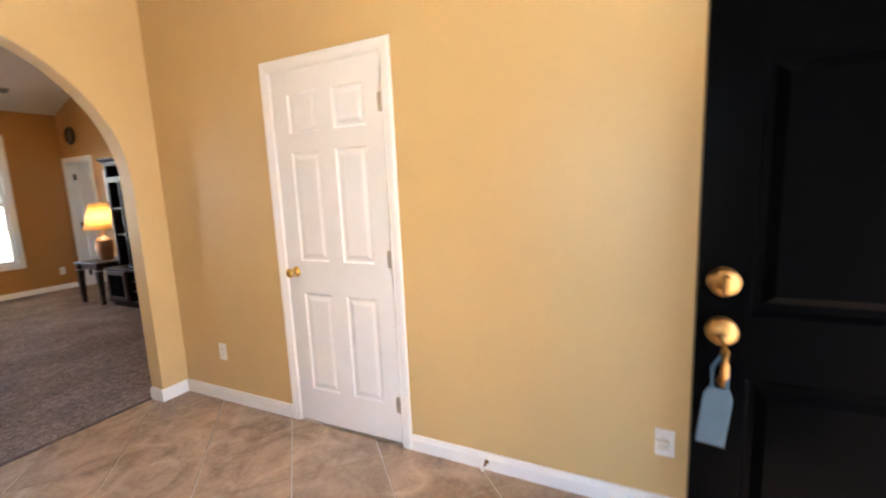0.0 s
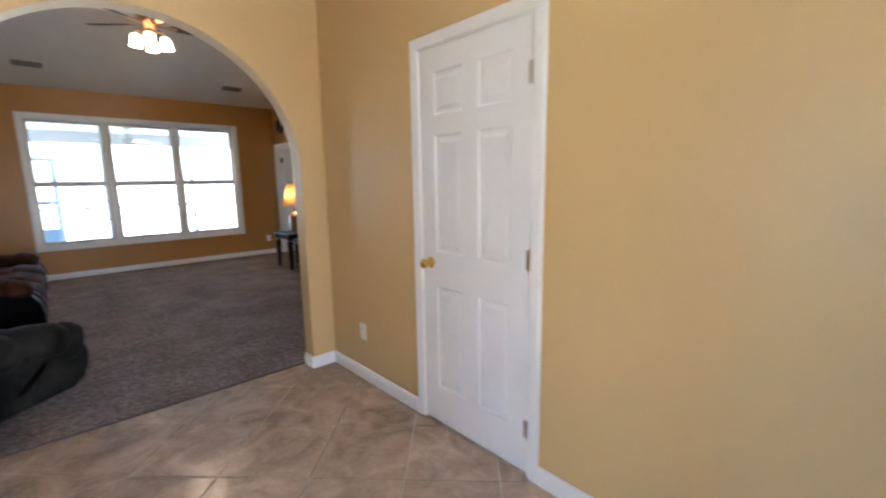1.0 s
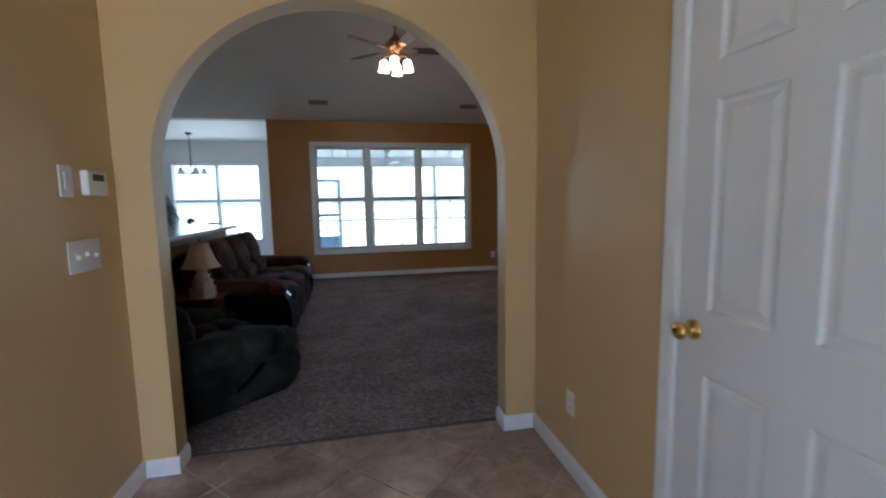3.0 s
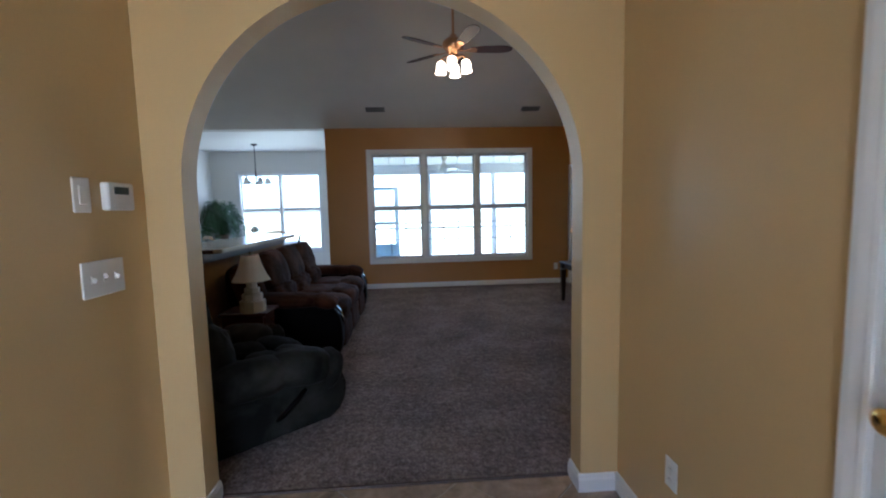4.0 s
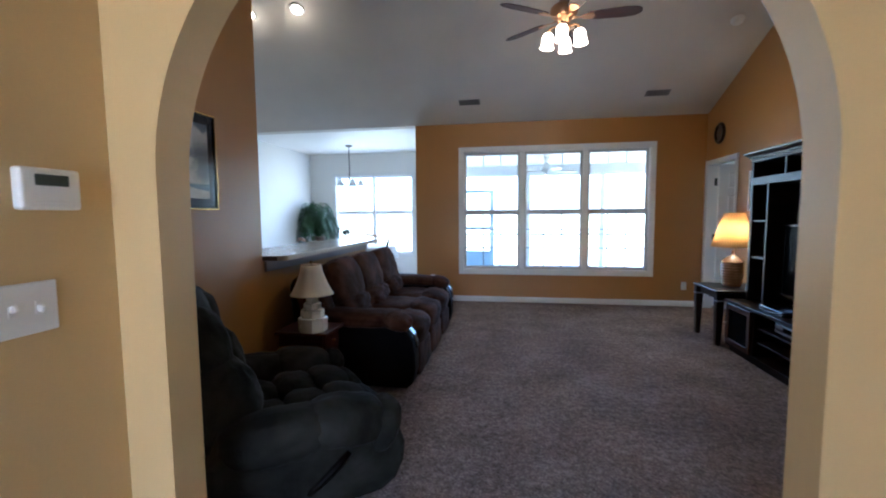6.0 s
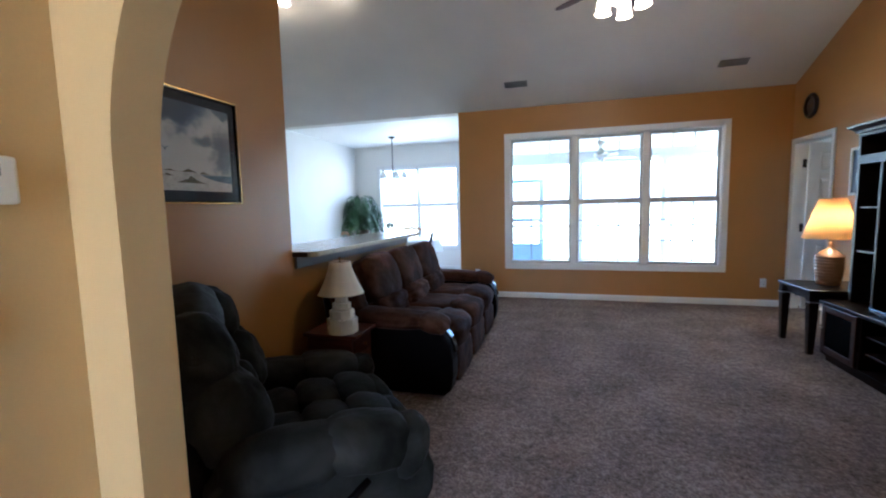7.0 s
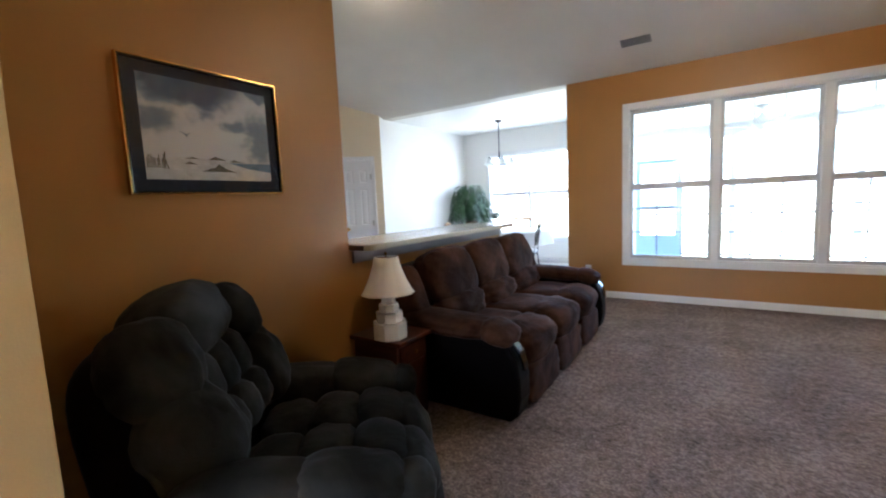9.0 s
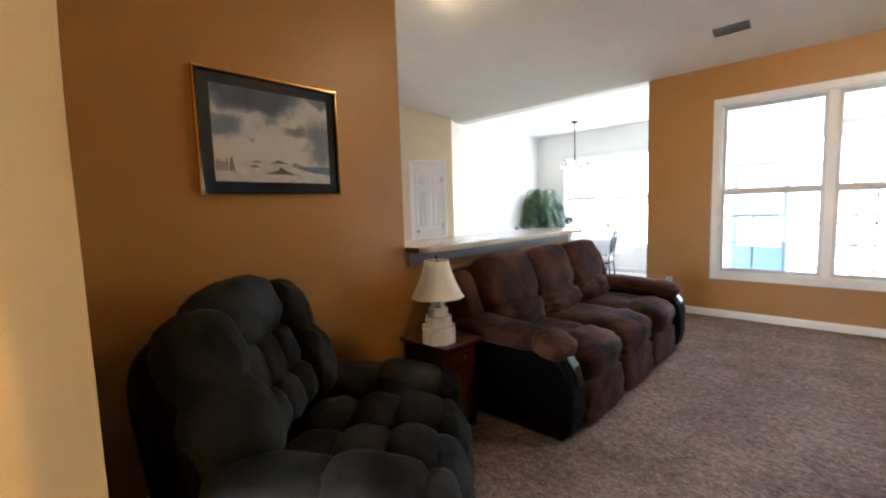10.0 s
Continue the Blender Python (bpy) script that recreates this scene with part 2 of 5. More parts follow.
LEAF = mat("fern_leaf", (0.034, 0.085, 0.024), 0.5, spread=0.7, scale=14, island=0.25)
LEAFDARK = mat("topiary_leaf", (0.02, 0.035, 0.02), 0.6, spread=0.4, scale=30)
POT = mat("brown_basket", (0.10, 0.06, 0.035), 0.7, spread=0.3, scale=40, bump=0.003, bump_scale=90)
# white sash vinyl, greyed to stand in for its shade
SHADEDSASH = mat("shaded_sash_vinyl", (0.58, 0.57, 0.56), 0.4, spread=0.05, scale=12)
# white glazing bars, darkened as if seen against the bright outside
BACKLITBAR = mat("backlit_glazing_bar", (0.20, 0.23, 0.27), 0.5, spread=0.1, scale=12)
PALEWALL = mat("pale_yellow_wall_paint", (0.80, 0.70, 0.50), 0.5, spread=0.04, scale=1.5, bump=0.001, bump_scale=160)
VENT = mat("grey_vent_metal", (0.20, 0.19, 0.18), 0.5, spread=0.1, scale=20)
SIDING = mat("pale_siding", (0.34, 0.46, 0.55), 0.5, spread=0.05, scale=3, bump=0.001, bump_scale=80)
GRASS = mat("sunlit_lawn", (0.25, 0.25, 0.17), 0.9, spread=0.35, scale=0.8, bump=0.02, bump_scale=30, detail=8)
CONCRETE = mat("porch_concrete", (0.55, 0.54, 0.52), 0.8, spread=0.15, scale=2, bump=0.002, bump_scale=60)
GLASS = clear("window_glass")
PICGLASS = clear("picture_glass", 0.02)
MILKGLASS = see_through(mat("milk_glass", (0.85, 0.85, 0.83), 0.3, spread=0.03, scale=10), (0.9, 0.9, 0.88), 0.6)
PATIO = mat("white_tablecloth", (0.75, 0.75, 0.76), 0.8, spread=0.04, scale=8)


# ---- mesh helpers ----
def thing(name, m, label, category, group="", kind=""):
    e = new(name)
    e.empty_display_size = 0.1
    e.matrix_world = m
    return tagged(e, label, category, group, kind)


def part(name, bm, material, parent=None, label="", smooth=False):
    me = bpy.data.meshes.new(name)
    bmesh.ops.recalc_face_normals(bm, faces=bm.faces)
    if smooth:
        for f in bm.faces:
            f.smooth = True
    bm.to_mesh(me)
    bm.free()
    for one in (material if isinstance(material, (list, tuple)) else [material]):
        me.materials.append(one)
    o = new(name, me)
    if parent:
        o.parent = parent
    if label:
        o["label"] = label
    return o


def setting(name, bm, material, label, category, smooth=False):
    return tagged(part(name, bm, material, None, "", smooth), label, category, kind="structure")


def add_box(bm, x0, x1, y0, y1, z0, z1, bevel=0.0, seg=2, turn=None):
    vs = [bm.verts.new((x, y, z)) for z in (z0, z1) for y in (y0, y1) for x in (x0, x1)]
    fs = [bm.faces.new([vs[i] for i in q]) for q in ((0, 2, 3, 1), (4, 5, 7, 6), (0, 1, 5, 4), (2, 6, 7, 3), (0, 4, 6, 2), (1, 3, 7, 5))]
    got = vs
    if bevel:
        es = list({e for f in fs for e in f.edges})
        r = bmesh.ops.bevel(bm, geom=es, offset=bevel, segments=seg, profile=0.5, affect="EDGES")
        got = list({v for f in r["faces"] for v in f.verts} | {v for v in vs if v.is_valid})
    if turn is not None:
        bmesh.ops.transform(bm, matrix=turn, verts=got)
    return bm


def box(x0, x1, y0, y1, z0, z1, bevel=0.0, seg=2, turn=None):
    return add_box(bmesh.new(), x0, x1, y0, y1, z0, z1, bevel, seg, turn)


def add_lathe(bm, profile, n=24, turn=None, flute=0.0, flutes=12, square=False):
    rings = []
    for r, z in profile:
        ring = []
        for k in range(n):
            a = 2 * math.pi * k / n
            q = r * (1 + flute * math.cos(flutes * a))
            v = Vector((q * math.cos(a), q * math.sin(a), z))
            ring.append(bm.verts.new(turn @ v if turn is not None else v))
        rings.append(ring)
    for a, b in zip(rings, rings[1:]):
        for k in range(n):
            bm.faces.new((a[k], a[(k + 1) % n], b[(k + 1) % n], b[k]))
    if profile[0][0] > 1e-4:
        bm.faces.new(rings[0][::-1])
    if profile[-1][0] > 1e-4:
        bm.faces.new(rings[-1])
    return bm


def lathe(profile, n=24, turn=None, flute=0.0, flutes=12):
    return add_lathe(bmesh.new(), profile, n, turn, flute, flutes)


def add_prism(bm, outline, lo, hi, axis="z", bevel=0.0):
    """An outline pulled through from lo to hi along an axis; the outline gives the other two coordinates in order."""
    def at(a, b, c):
        return {"z": (a, b, c), "y": (a, c, b), "x": (c, a, b)}[axis]
    lower, upper = [bm.verts.new(at(a, b, lo)) for a, b in outline], [bm.verts.new(at(a, b, hi)) for a, b in outline]
    n = len(outline)
    fs = [bm.faces.new(lower[::-1]), bm.faces.new(upper)]
    fs += [bm.faces.new((lower[k], lower[(k + 1) % n], upper[(k + 1) % n], upper[k])) for k in range(n)]
    if bevel:
        bmesh.ops.recalc_face_normals(bm, faces=fs)
        es = list(set(fs[0].edges) | set(fs[1].edges))
        bmesh.ops.bevel(bm, geom=es, offset=bevel, segments=2, profile=0.5, affect="EDGES")
    return bm


def prism(outline, lo, hi, axis="z", bevel=0.0):
    return add_prism(bmesh.new(), outline, lo, hi, axis, bevel)


def add_tube(bm, pts, r, n=8):
    rings = []
    pts = [Vector(p) for p in pts]
    for i, p in enumerate(pts):
        d = (pts[min(i + 1, len(pts) - 1)] - pts[max(i - 1, 0)]).normalized()
        u = d.orthogonal().normalized()
        if rings and abs(d.z) < 0.99:
            u = Vector((0, 0, 1)).cross(d).normalized()
        w = d.cross(u)
        rr = r[i] if isinstance(r, (list, tuple)) else r
        rings.append([bm.verts.new(p + rr * (math.cos(2 * math.pi * k / n) * u + math.sin(2 * math.pi * k / n) * w)) for k in range(n)])
    for a, b in zip(rings, rings[1:]):
        for k in range(n):
            bm.faces.new((a[k], a[(k + 1) % n], b[(k + 1) % n], b[k]))
    bm.faces.new(rings[0][::-1])
    bm.faces.new(rings[-1])
    return bm


def tube(pts, r, n=8):
    return add_tube(bmesh.new(), pts, r, n)


def add_pillow(bm, c, s, turn=None, p=3.2, cuts=9, crease=0.0, seed=0.0, dent=0.0):
    """A stuffed form inside a box of half sizes s round c: a rounded box with slight wrinkles. p: squareness."""
    new_bm = bmesh.new()
    bmesh.ops.create_cube(new_bm, size=2.0)
    bmesh.ops.subdivide_edges(new_bm, edges=new_bm.edges[:], cuts=cuts, use_grid_fill=True)
    grid = {}
    for v in new_bm.verts:
        d = v.co
        k = (abs(d.x) ** p + abs(d.y) ** p + abs(d.z) ** p) ** (1 / p)
        q = d / k
        if crease:
            q = q * (1 + crease * (noise.noise(q * 2.3 + Vector((seed, seed * 0.7, 3.1))) + 0.5 * noise.noise(q * 5.1 + Vector((seed, 1.7, seed)))))
        if dent:
            q.z -= dent * max(0, q.z) * (1 - min(1, (q.x * q.x + q.y * q.y)))
        w = Vector((q.x * s[0], q.y * s[1], q.z * s[2])) 
        if turn is not None:
            w = turn @ w
        grid[v] = bm.verts.new(w + Vector(c))
    for f in new_bm.faces:
        bm.faces.new([grid[v] for v in f.verts])
    new_bm.free()
    return bm


def pillow(c, s, turn=None, p=3.2, cuts=9, crease=0.0, seed=0.0, dent=0.0):
    return add_pillow(bmesh.new(), c, s, turn, p, cuts, crease, seed, dent)


def rot(rx=0, ry=0, rz=0):
    return pose(0, 0, 0, rx, ry, rz).to_3x3()


# ---- setting ----
FL, FR, FF, AF, AB = -0.29, 1.785, -0.55, 3.475, 3.605   # foyer left, right, front; arch wall front and back
LL, LR, LN = -1.03, 3.60, 9.016                          # living room left, right and window wall
EAVE, SLOPE, RIDGE = 2.765, 0.40, 5.0
DL, DR, DN = -3.75, -0.633, 11.7                         # dining corner
KL = -4.55
WT = 0.12


def vault(y):
    return EAVE + SLOPE * (LN - max(y, RIDGE)) - SLOPE * max(0.0, RIDGE - y)


setting("floor_foyer", box(FL - WT, FR + WT, FF - 0.15, AB, -0.12, -0.006), GROUT, "tile grout bed under the entry floor", "floor")
setting("floor_carpet", box(LL - WT, LR + WT, AB, LN + WT, -0.12, 0.004), CARPET, "taupe cut-pile carpet over the whole living room", "carpet")
setting("floor_kitchen", box(KL - WT, LL - WT, AB, LN + WT, -0.12, 0.0), VINYL, "beige smooth kitchen flooring behind the bar", "floor")
setting("floor_dining", box(KL, DR + WT, LN + WT, DN + WT, -0.12, 0.0), VINYL, "beige smooth flooring of the dining corner", "floor")
setting("floor_bedroom", box(LR + WT, 6.2, 7.0, 11.0, -0.12, 0.0), CARPET, "taupe carpet beyond the open door", "carpet")

# entry walls
DY0, DY1, DZ = 1.652, 2.386, 2.045
bm = box(FR, FR + WT, FF - WT, DY0, 0, 2.8)
add_box(bm, FR, FR + WT, DY1, AF, 0, 2.8)
add_box(bm, FR, FR + WT, DY0, DY1, DZ, 2.8)
setting("wall_foyer_right", bm, CREAM, "warm cream painted entry wall", "wall")
OL0, OL1 = -0.35, 1.35   # wide opening beside the entry, added to let in side light
bm = box(FL - WT, FL, FF - WT, OL0, 0, 2.8)
add_box(bm, FL - WT, FL, OL1, AF, 0, 2.8)
add_box(bm, FL - WT, FL, OL0, OL1, 2.35, 2.8)
setting("wall_foyer_left", bm, CREAM, "warm cream painted entry wall with switches", "wall")
# opening widened by an unseen sidelight and transom to admit more daylight
FD0, FD1 = -0.22, 1.00
bm = box(FL - WT, FD0, FF - WT, FF, 0, 2.8)
add_box(bm, FD1, FR + WT, FF - WT, FF, 0, 2.8)
add_box(bm, FD0, FD1, FF - WT, FF, 2.45, 2.8)
setting("wall_front", bm, CREAM, "cream wall round the front entrance", "wall")
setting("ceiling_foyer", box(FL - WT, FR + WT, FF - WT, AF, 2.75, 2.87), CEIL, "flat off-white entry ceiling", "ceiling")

# wall with the arched opening
AX0, AX1, ASPR, ATOP = -0.137, 1.603, 1.48, 2.325
mid, half = (AX0 + AX1) / 2, (AX1 - AX0) / 2
curve = [(mid + half * math.cos(a), ASPR + (ATOP - ASPR) * math.sin(a)) for a in [math.pi * k / 40 for k in range(41)]]
top = [(KL - WT, vault(AF)), (LR + WT, vault(AF))]
outline = [(LR + WT, 0), (LR + WT, vault(AF) + 0.05), (KL - WT, vault(AF) + 0.05), (KL - WT, 0), (AX0, 0)] + curve[::-1] + [(AX1, 0)]
bm = bmesh.new()
add_prism(bm, outline, AF, AB, "y")
bmesh.ops.recalc_face_normals(bm, faces=bm.faces)
for f in bm.faces:
    f.material_index = 1 if f.normal.y > 0.9 else 0
bmesh.ops.triangulate(bm, faces=[f for f in bm.faces if len(f.verts) > 4])
arch_wall = setting("wall_arch", bm, [CREAM, ORANGE], "cream wall with a round-headed archway, orange on the living room side", "wall")


def gable(lo_y, hi_y, x0, x1, z0=0.0, cut=None):
    ys = [lo_y] + ([RIDGE] if lo_y < RIDGE < hi_y else []) + [hi_y]
    return prism([(lo_y, z0), (hi_y, z0)] + [(y, vault(y) + 0.03) for y in ys[::-1]], x0, x1, "x")


# living room walls
WE = 5.385
setting("wall_living_left", gable(AB, WE, LL - WT, LL), ORANGE, "burnt orange painted wall with the framed print", "wall")
setting("wall_bar", box(LL - WT, LL, WE, 7.72, 0, 1.018), ORANGE, "burnt orange painted half wall under the bar top", "half wall")
RD0, RD1, RDZ = 8.19, 8.945, 2.04
bm = gable(AB, RD0, LR, LR + WT)
add_prism(bm, [(RD0, RDZ), (RD1, RDZ), (RD1, vault(RD1) + 0.03), (RD0, vault(RD0) + 0.03)], LR, LR + WT, "x")
add_prism(bm, [(RD1, 0), (LN + WT, 0), (LN + WT, EAVE), (LN, EAVE + 0.03), (RD1, vault(RD1) + 0.03)], LR, LR + WT, "x")
setting("wall_living_right", bm, ORANGE, "burnt orange painted wall with a doorway", "wall")
W0, W1, WZ0, WZ1 = 0.12, 2.86, 0.505, 2.335
bm = box(DR, W0, LN, LN + WT, 0, EAVE + 0.02)
add_box(bm, W1, LR, LN, LN + WT, 0, EAVE + 0.02)
add_box(bm, W0, W1, LN, LN + WT, 0, WZ0)
add_box(bm, W0, W1, LN, LN + WT, WZ1, EAVE + 0.02)
setting("wall_window", bm, ORANGE, "burnt orange painted wall round the triple window", "wall")

# kitchen and dining walls
bm = gable(AB, 5.6, KL - WT, KL)
add_prism(bm, [(6.5, 0), (8.10, 0), (8.10, vault(8.10) + 0.03), (6.5, vault(6.5) + 0.03)], KL - WT, KL, "x")
# the gap left here is an unseen opening, added to brighten the kitchen
add_prism(bm, [(5.6, 0), (6.5, 0), (6.5, 1.05), (5.6, 1.05)], KL - WT, KL, "x")
add_prism(bm, [(5.6, 2.0), (6.5, 2.0), (6.5, vault(6.5) + 0.03), (5.6, vault(5.6) + 0.03)], KL - WT, KL, "x")
setting("wall_kitchen_left", bm, WHITEWALL, "pale kitchen wall", "wall")
PA, PB = Vector((DL, 8.90, 0)), Vector((KL, 8.10, 0))
plen = (PB - PA).length
PM = Matrix.Translation(PA) @ Matrix.Rotation(math.atan2(PB.y - PA.y, PB.x - PA.x), 4, "Z")
PD0, PD1, PDZ = 0.18, 0.69, 2.09
bm = box(0, PD0, -WT, 0, 0, 3.2, turn=PM)
add_box(bm, PD1, plen, -WT, 0, 0, 3.2, turn=PM)
add_box(bm, PD0, PD1, -WT, 0, PDZ, 3.2, turn=PM)
setting("wall_pantry", bm, PALEWALL, "pale yellow painted corner wall with the pantry door", "wall")
setting("wall_dining_left", box(DL - WT, DL, 8.90, DN, 0, 2.9), WHITEWALL, "white painted dining wall", "wall")
V0, V1, VZ0, VZ1 = -3.14, -1.34, 0.50, 2.26
bm = box(DL - WT, V0, DN, DN + WT, 0, 2.9)
add_box(bm, V1, DR + WT, DN, DN + WT, 0, 2.9)
add_box(bm, V0, V1, DN, DN + WT, 0, VZ0)
add_box(bm, V0, V1, DN, DN + WT, VZ1, 2.9)
setting("wall_dining_window", bm, WHITEWALL, "white painted dining wall round the window", "wall")
P0, P1, PZ = 9.45, 11.25, 2.06
bm = box(DR, DR + WT, LN + WT, P0, 0, 2.9)
add_box(bm, DR, DR + WT, P1, DN, 0, 2.9)
add_box(bm, DR, DR + WT, P0, P1, PZ, 2.9)
for f in bm.faces:
    f.material_index = 1 if f.calc_center_median().x > DR + WT * 0.9 else 0
setting("wall_dining_right", bm, [WHITEWALL, SIDING], "white dining wall with a patio door, pale siding outside", "wall")

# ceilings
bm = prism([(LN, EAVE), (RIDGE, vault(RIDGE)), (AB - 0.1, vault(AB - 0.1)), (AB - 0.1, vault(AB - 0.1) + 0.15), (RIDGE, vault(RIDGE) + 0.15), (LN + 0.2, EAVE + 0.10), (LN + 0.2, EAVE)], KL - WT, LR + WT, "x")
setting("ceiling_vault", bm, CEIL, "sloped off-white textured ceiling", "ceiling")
setting("ceiling_dining", box(KL - WT, DR + WT, LN + 0.2, DN + WT, EAVE, EAVE + 0.12), WHITEWALL, "flat white dining ceiling", "ceiling")

# plain room beyond the open door
bm = box(6.1, 6.22, 7.0, 11.0, 0, 2.6)
add_box(bm, LR + WT, 6.22, 6.9, 7.0, 0, 2.6)
# end wall with an unseen opening, added to light the open door
add_box(bm, LR + WT, 4.2, 10.9, 11.0, 0, 2.6)
add_box(bm, 5.8, 6.22, 10.9, 11.0, 0, 2.6)
add_box(bm, 4.2, 5.8, 10.9, 11.0, 2.1, 2.6)
add_box(bm, 4.2, 5.8, 10.9, 11.0, 0, 0.7)
add_box(bm, LR + WT, 3.9, LN + WT, 10.9, 0, 2.6)
setting("wall_bedroom", bm, WHITEWALL, "plain pale walls of the room beyond the doorway", "wall")
setting("ceiling_bedroom", box(LR + WT, 6.22, 6.9, 11.0, 2.6, 2.7), CEIL, "plain white ceiling beyond the doorway", "ceiling")

# unseen front room added beside the entry, its side window lighting the right wall
RX = -3.6
bm = box(RX, FL - WT, FF - WT, FF, 0, 2.8)
add_box(bm, RX - WT, RX, FF - WT, -0.3, 0, 2.8)
add_box(bm, RX - WT, RX, 2.2, AF, 0, 2.8)
add_box(bm, RX - WT, RX, -0.3, 2.2, 0, 0.4)
add_box(bm, RX - WT, RX, -0.3, 2.2, 2.35, 2.8)
setting("wall_added_room", bm, CREAM, "plain cream walls of the unseen room added for side light", "wall")
setting("ceiling_added_room", box(RX - WT, FL - WT, FF - WT, AF, 2.75, 2.87), CEIL, "flat off-white ceiling of the added unseen room", "ceiling")
setting("floor_added_room", box(RX - WT, FL - WT, FF - WT, AF, -0.12, 0.0), CARPET, "taupe carpet of the added unseen room", "carpet")

# closet and pantry behind the closed doors, added to block light under them
bm = box(FR + WT + 0.60, FR + WT + 0.70, DY0 - 0.3, DY1 + 0.3, -0.1, 2.5)
add_box(bm, FR + WT, FR + WT + 0.60, DY0 - 0.3, DY0 - 0.2, -0.1, 2.5)
add_box(bm, FR + WT, FR + WT + 0.60, DY1 + 0.2, DY1 + 0.3, -0.1, 2.5)
add_box(bm, FR + WT, FR + WT + 0.60, DY0 - 0.2, DY1 + 0.2, 2.4, 2.5)
add_box(bm, FR + WT, FR + WT + 0.60, DY0 - 0.2, DY1 + 0.2, -0.1, -0.01)
setting("wall_closet", bm, WHITEWALL, "plain inside of the closet behind the door", "wall")
bm = box(0, plen, -0.75, -0.65, -0.1, 2.5, turn=PM)
add_box(bm, 0, 0.10, -0.65, -WT, -0.1, 2.5, turn=PM)
add_box(bm, plen - 0.10, plen, -0.65, -WT, -0.1, 2.5, turn=PM)
add_box(bm, 0.10, plen - 0.10, -0.65, -WT, 2.4, 2.5, turn=PM)
add_box(bm, 0.10, plen - 0.10, -0.65, -WT, -0.1, -0.01, turn=PM)
setting("wall_pantry_inside", bm, WHITEWALL, "plain inside of the pantry behind the door", "wall")

# skirting boards: a flat board with a stepped, rounded top
SK = [(0, 0), (0.015, 0), (0.015, 0.06), (0.011, 0.07), (0.009, 0.08), (0.004, 0.086), (0, 0.086)]


def skirting(a, b, side):
    """From a to b in plan; side gives the wall's outward normal."""
    a, b, s = Vector((*a, 0)), Vector((*b, 0)), Vector((*side, 0))
    bm = bmesh.new()
    rows = [[bm.verts.new(p + s * d + Vector((0, 0, z))) for d, z in SK] for p in (a, b)]
    n = len(SK)
    for k in range(n):
        bm.faces.new((rows[0][k], rows[0][(k + 1) % n], rows[1][(k + 1) % n], rows[1][k]))
    bm.faces.new(rows[0][::-1])
    bm.faces.new(rows[1])
    return setting("baseboard", bm, TRIM, "white painted wooden baseboard", "baseboard")


CW = 0.058
skirting((FR, DY1 + CW + 0.004), (FR, AF), (-1, 0))
skirting((FR, FF), (FR, DY0 - CW - 0.004), (-1, 0))
skirting((AX1 - 0.015, AF), (FR - 0.015, AF), (0, -1))
skirting((FL + 0.015, AF), (AX0 + 0.015, AF), (0, -1))
skirting((AX1, AF), (AX1, AB), (-1, 0))
skirting((AX0, AF), (AX0, AB), (1, 0))
skirting((FL, OL1), (FL, AF), (1, 0))
skirting((DR, LN), (LR, LN), (0, -1))
skirting((LL, AB), (LL, 7.72), (1, 0))
skirting((LR, AB), (LR, RD0 - CW), (-1, 0))
skirting((DL, 8.9), (DL, DN), (1, 0))
skirting((DL, DN), (DR, DN), (0, -1))

# carpet edge strip under the arch
setting("trim_carpet_edge", box(AX0, AX1, AB - 0.012, AB + 0.006, -0.004, 0.010, 0.003), mat("carpet_binding", (0.10, 0.075, 0.065), 0.9, spread=0.3, scale=40, bump=0.003, bump_scale=120), "dark bound carpet edge at the tile", "trim")

# outside
G = bmesh.new()
bmesh.ops.create_grid(G, x_segments=40, y_segments=40, size=900)
for v in G.verts:
    v.co.z = -0.25 + (0.5 * noise.noise(v.co * 0.01) if v.co.length > 60 else 0)
setting("ground", G, GRASS, "mown green lawn reaching to the horizon", "lawn")
setting("pavement_porch", box(DR + WT, 4.6, LN + WT, 12.9, -0.25, -0.06), CONCRETE, "pale concrete porch floor", "porch")
setting("pavement_entry", box(-1.0, 2.6, -5.0, FF - WT, -0.25, -0.03), CONCRETE, "pale concrete entry slab", "pavement")
# unseen roof, added to keep direct sun out of the entry
setting("roof_sunblock", box(-1.4, 2.9, -1.60, FF - WT, 2.60, 2.75), CEIL, "flat pale roof added unseen to keep sun from the entry", "porch roof")


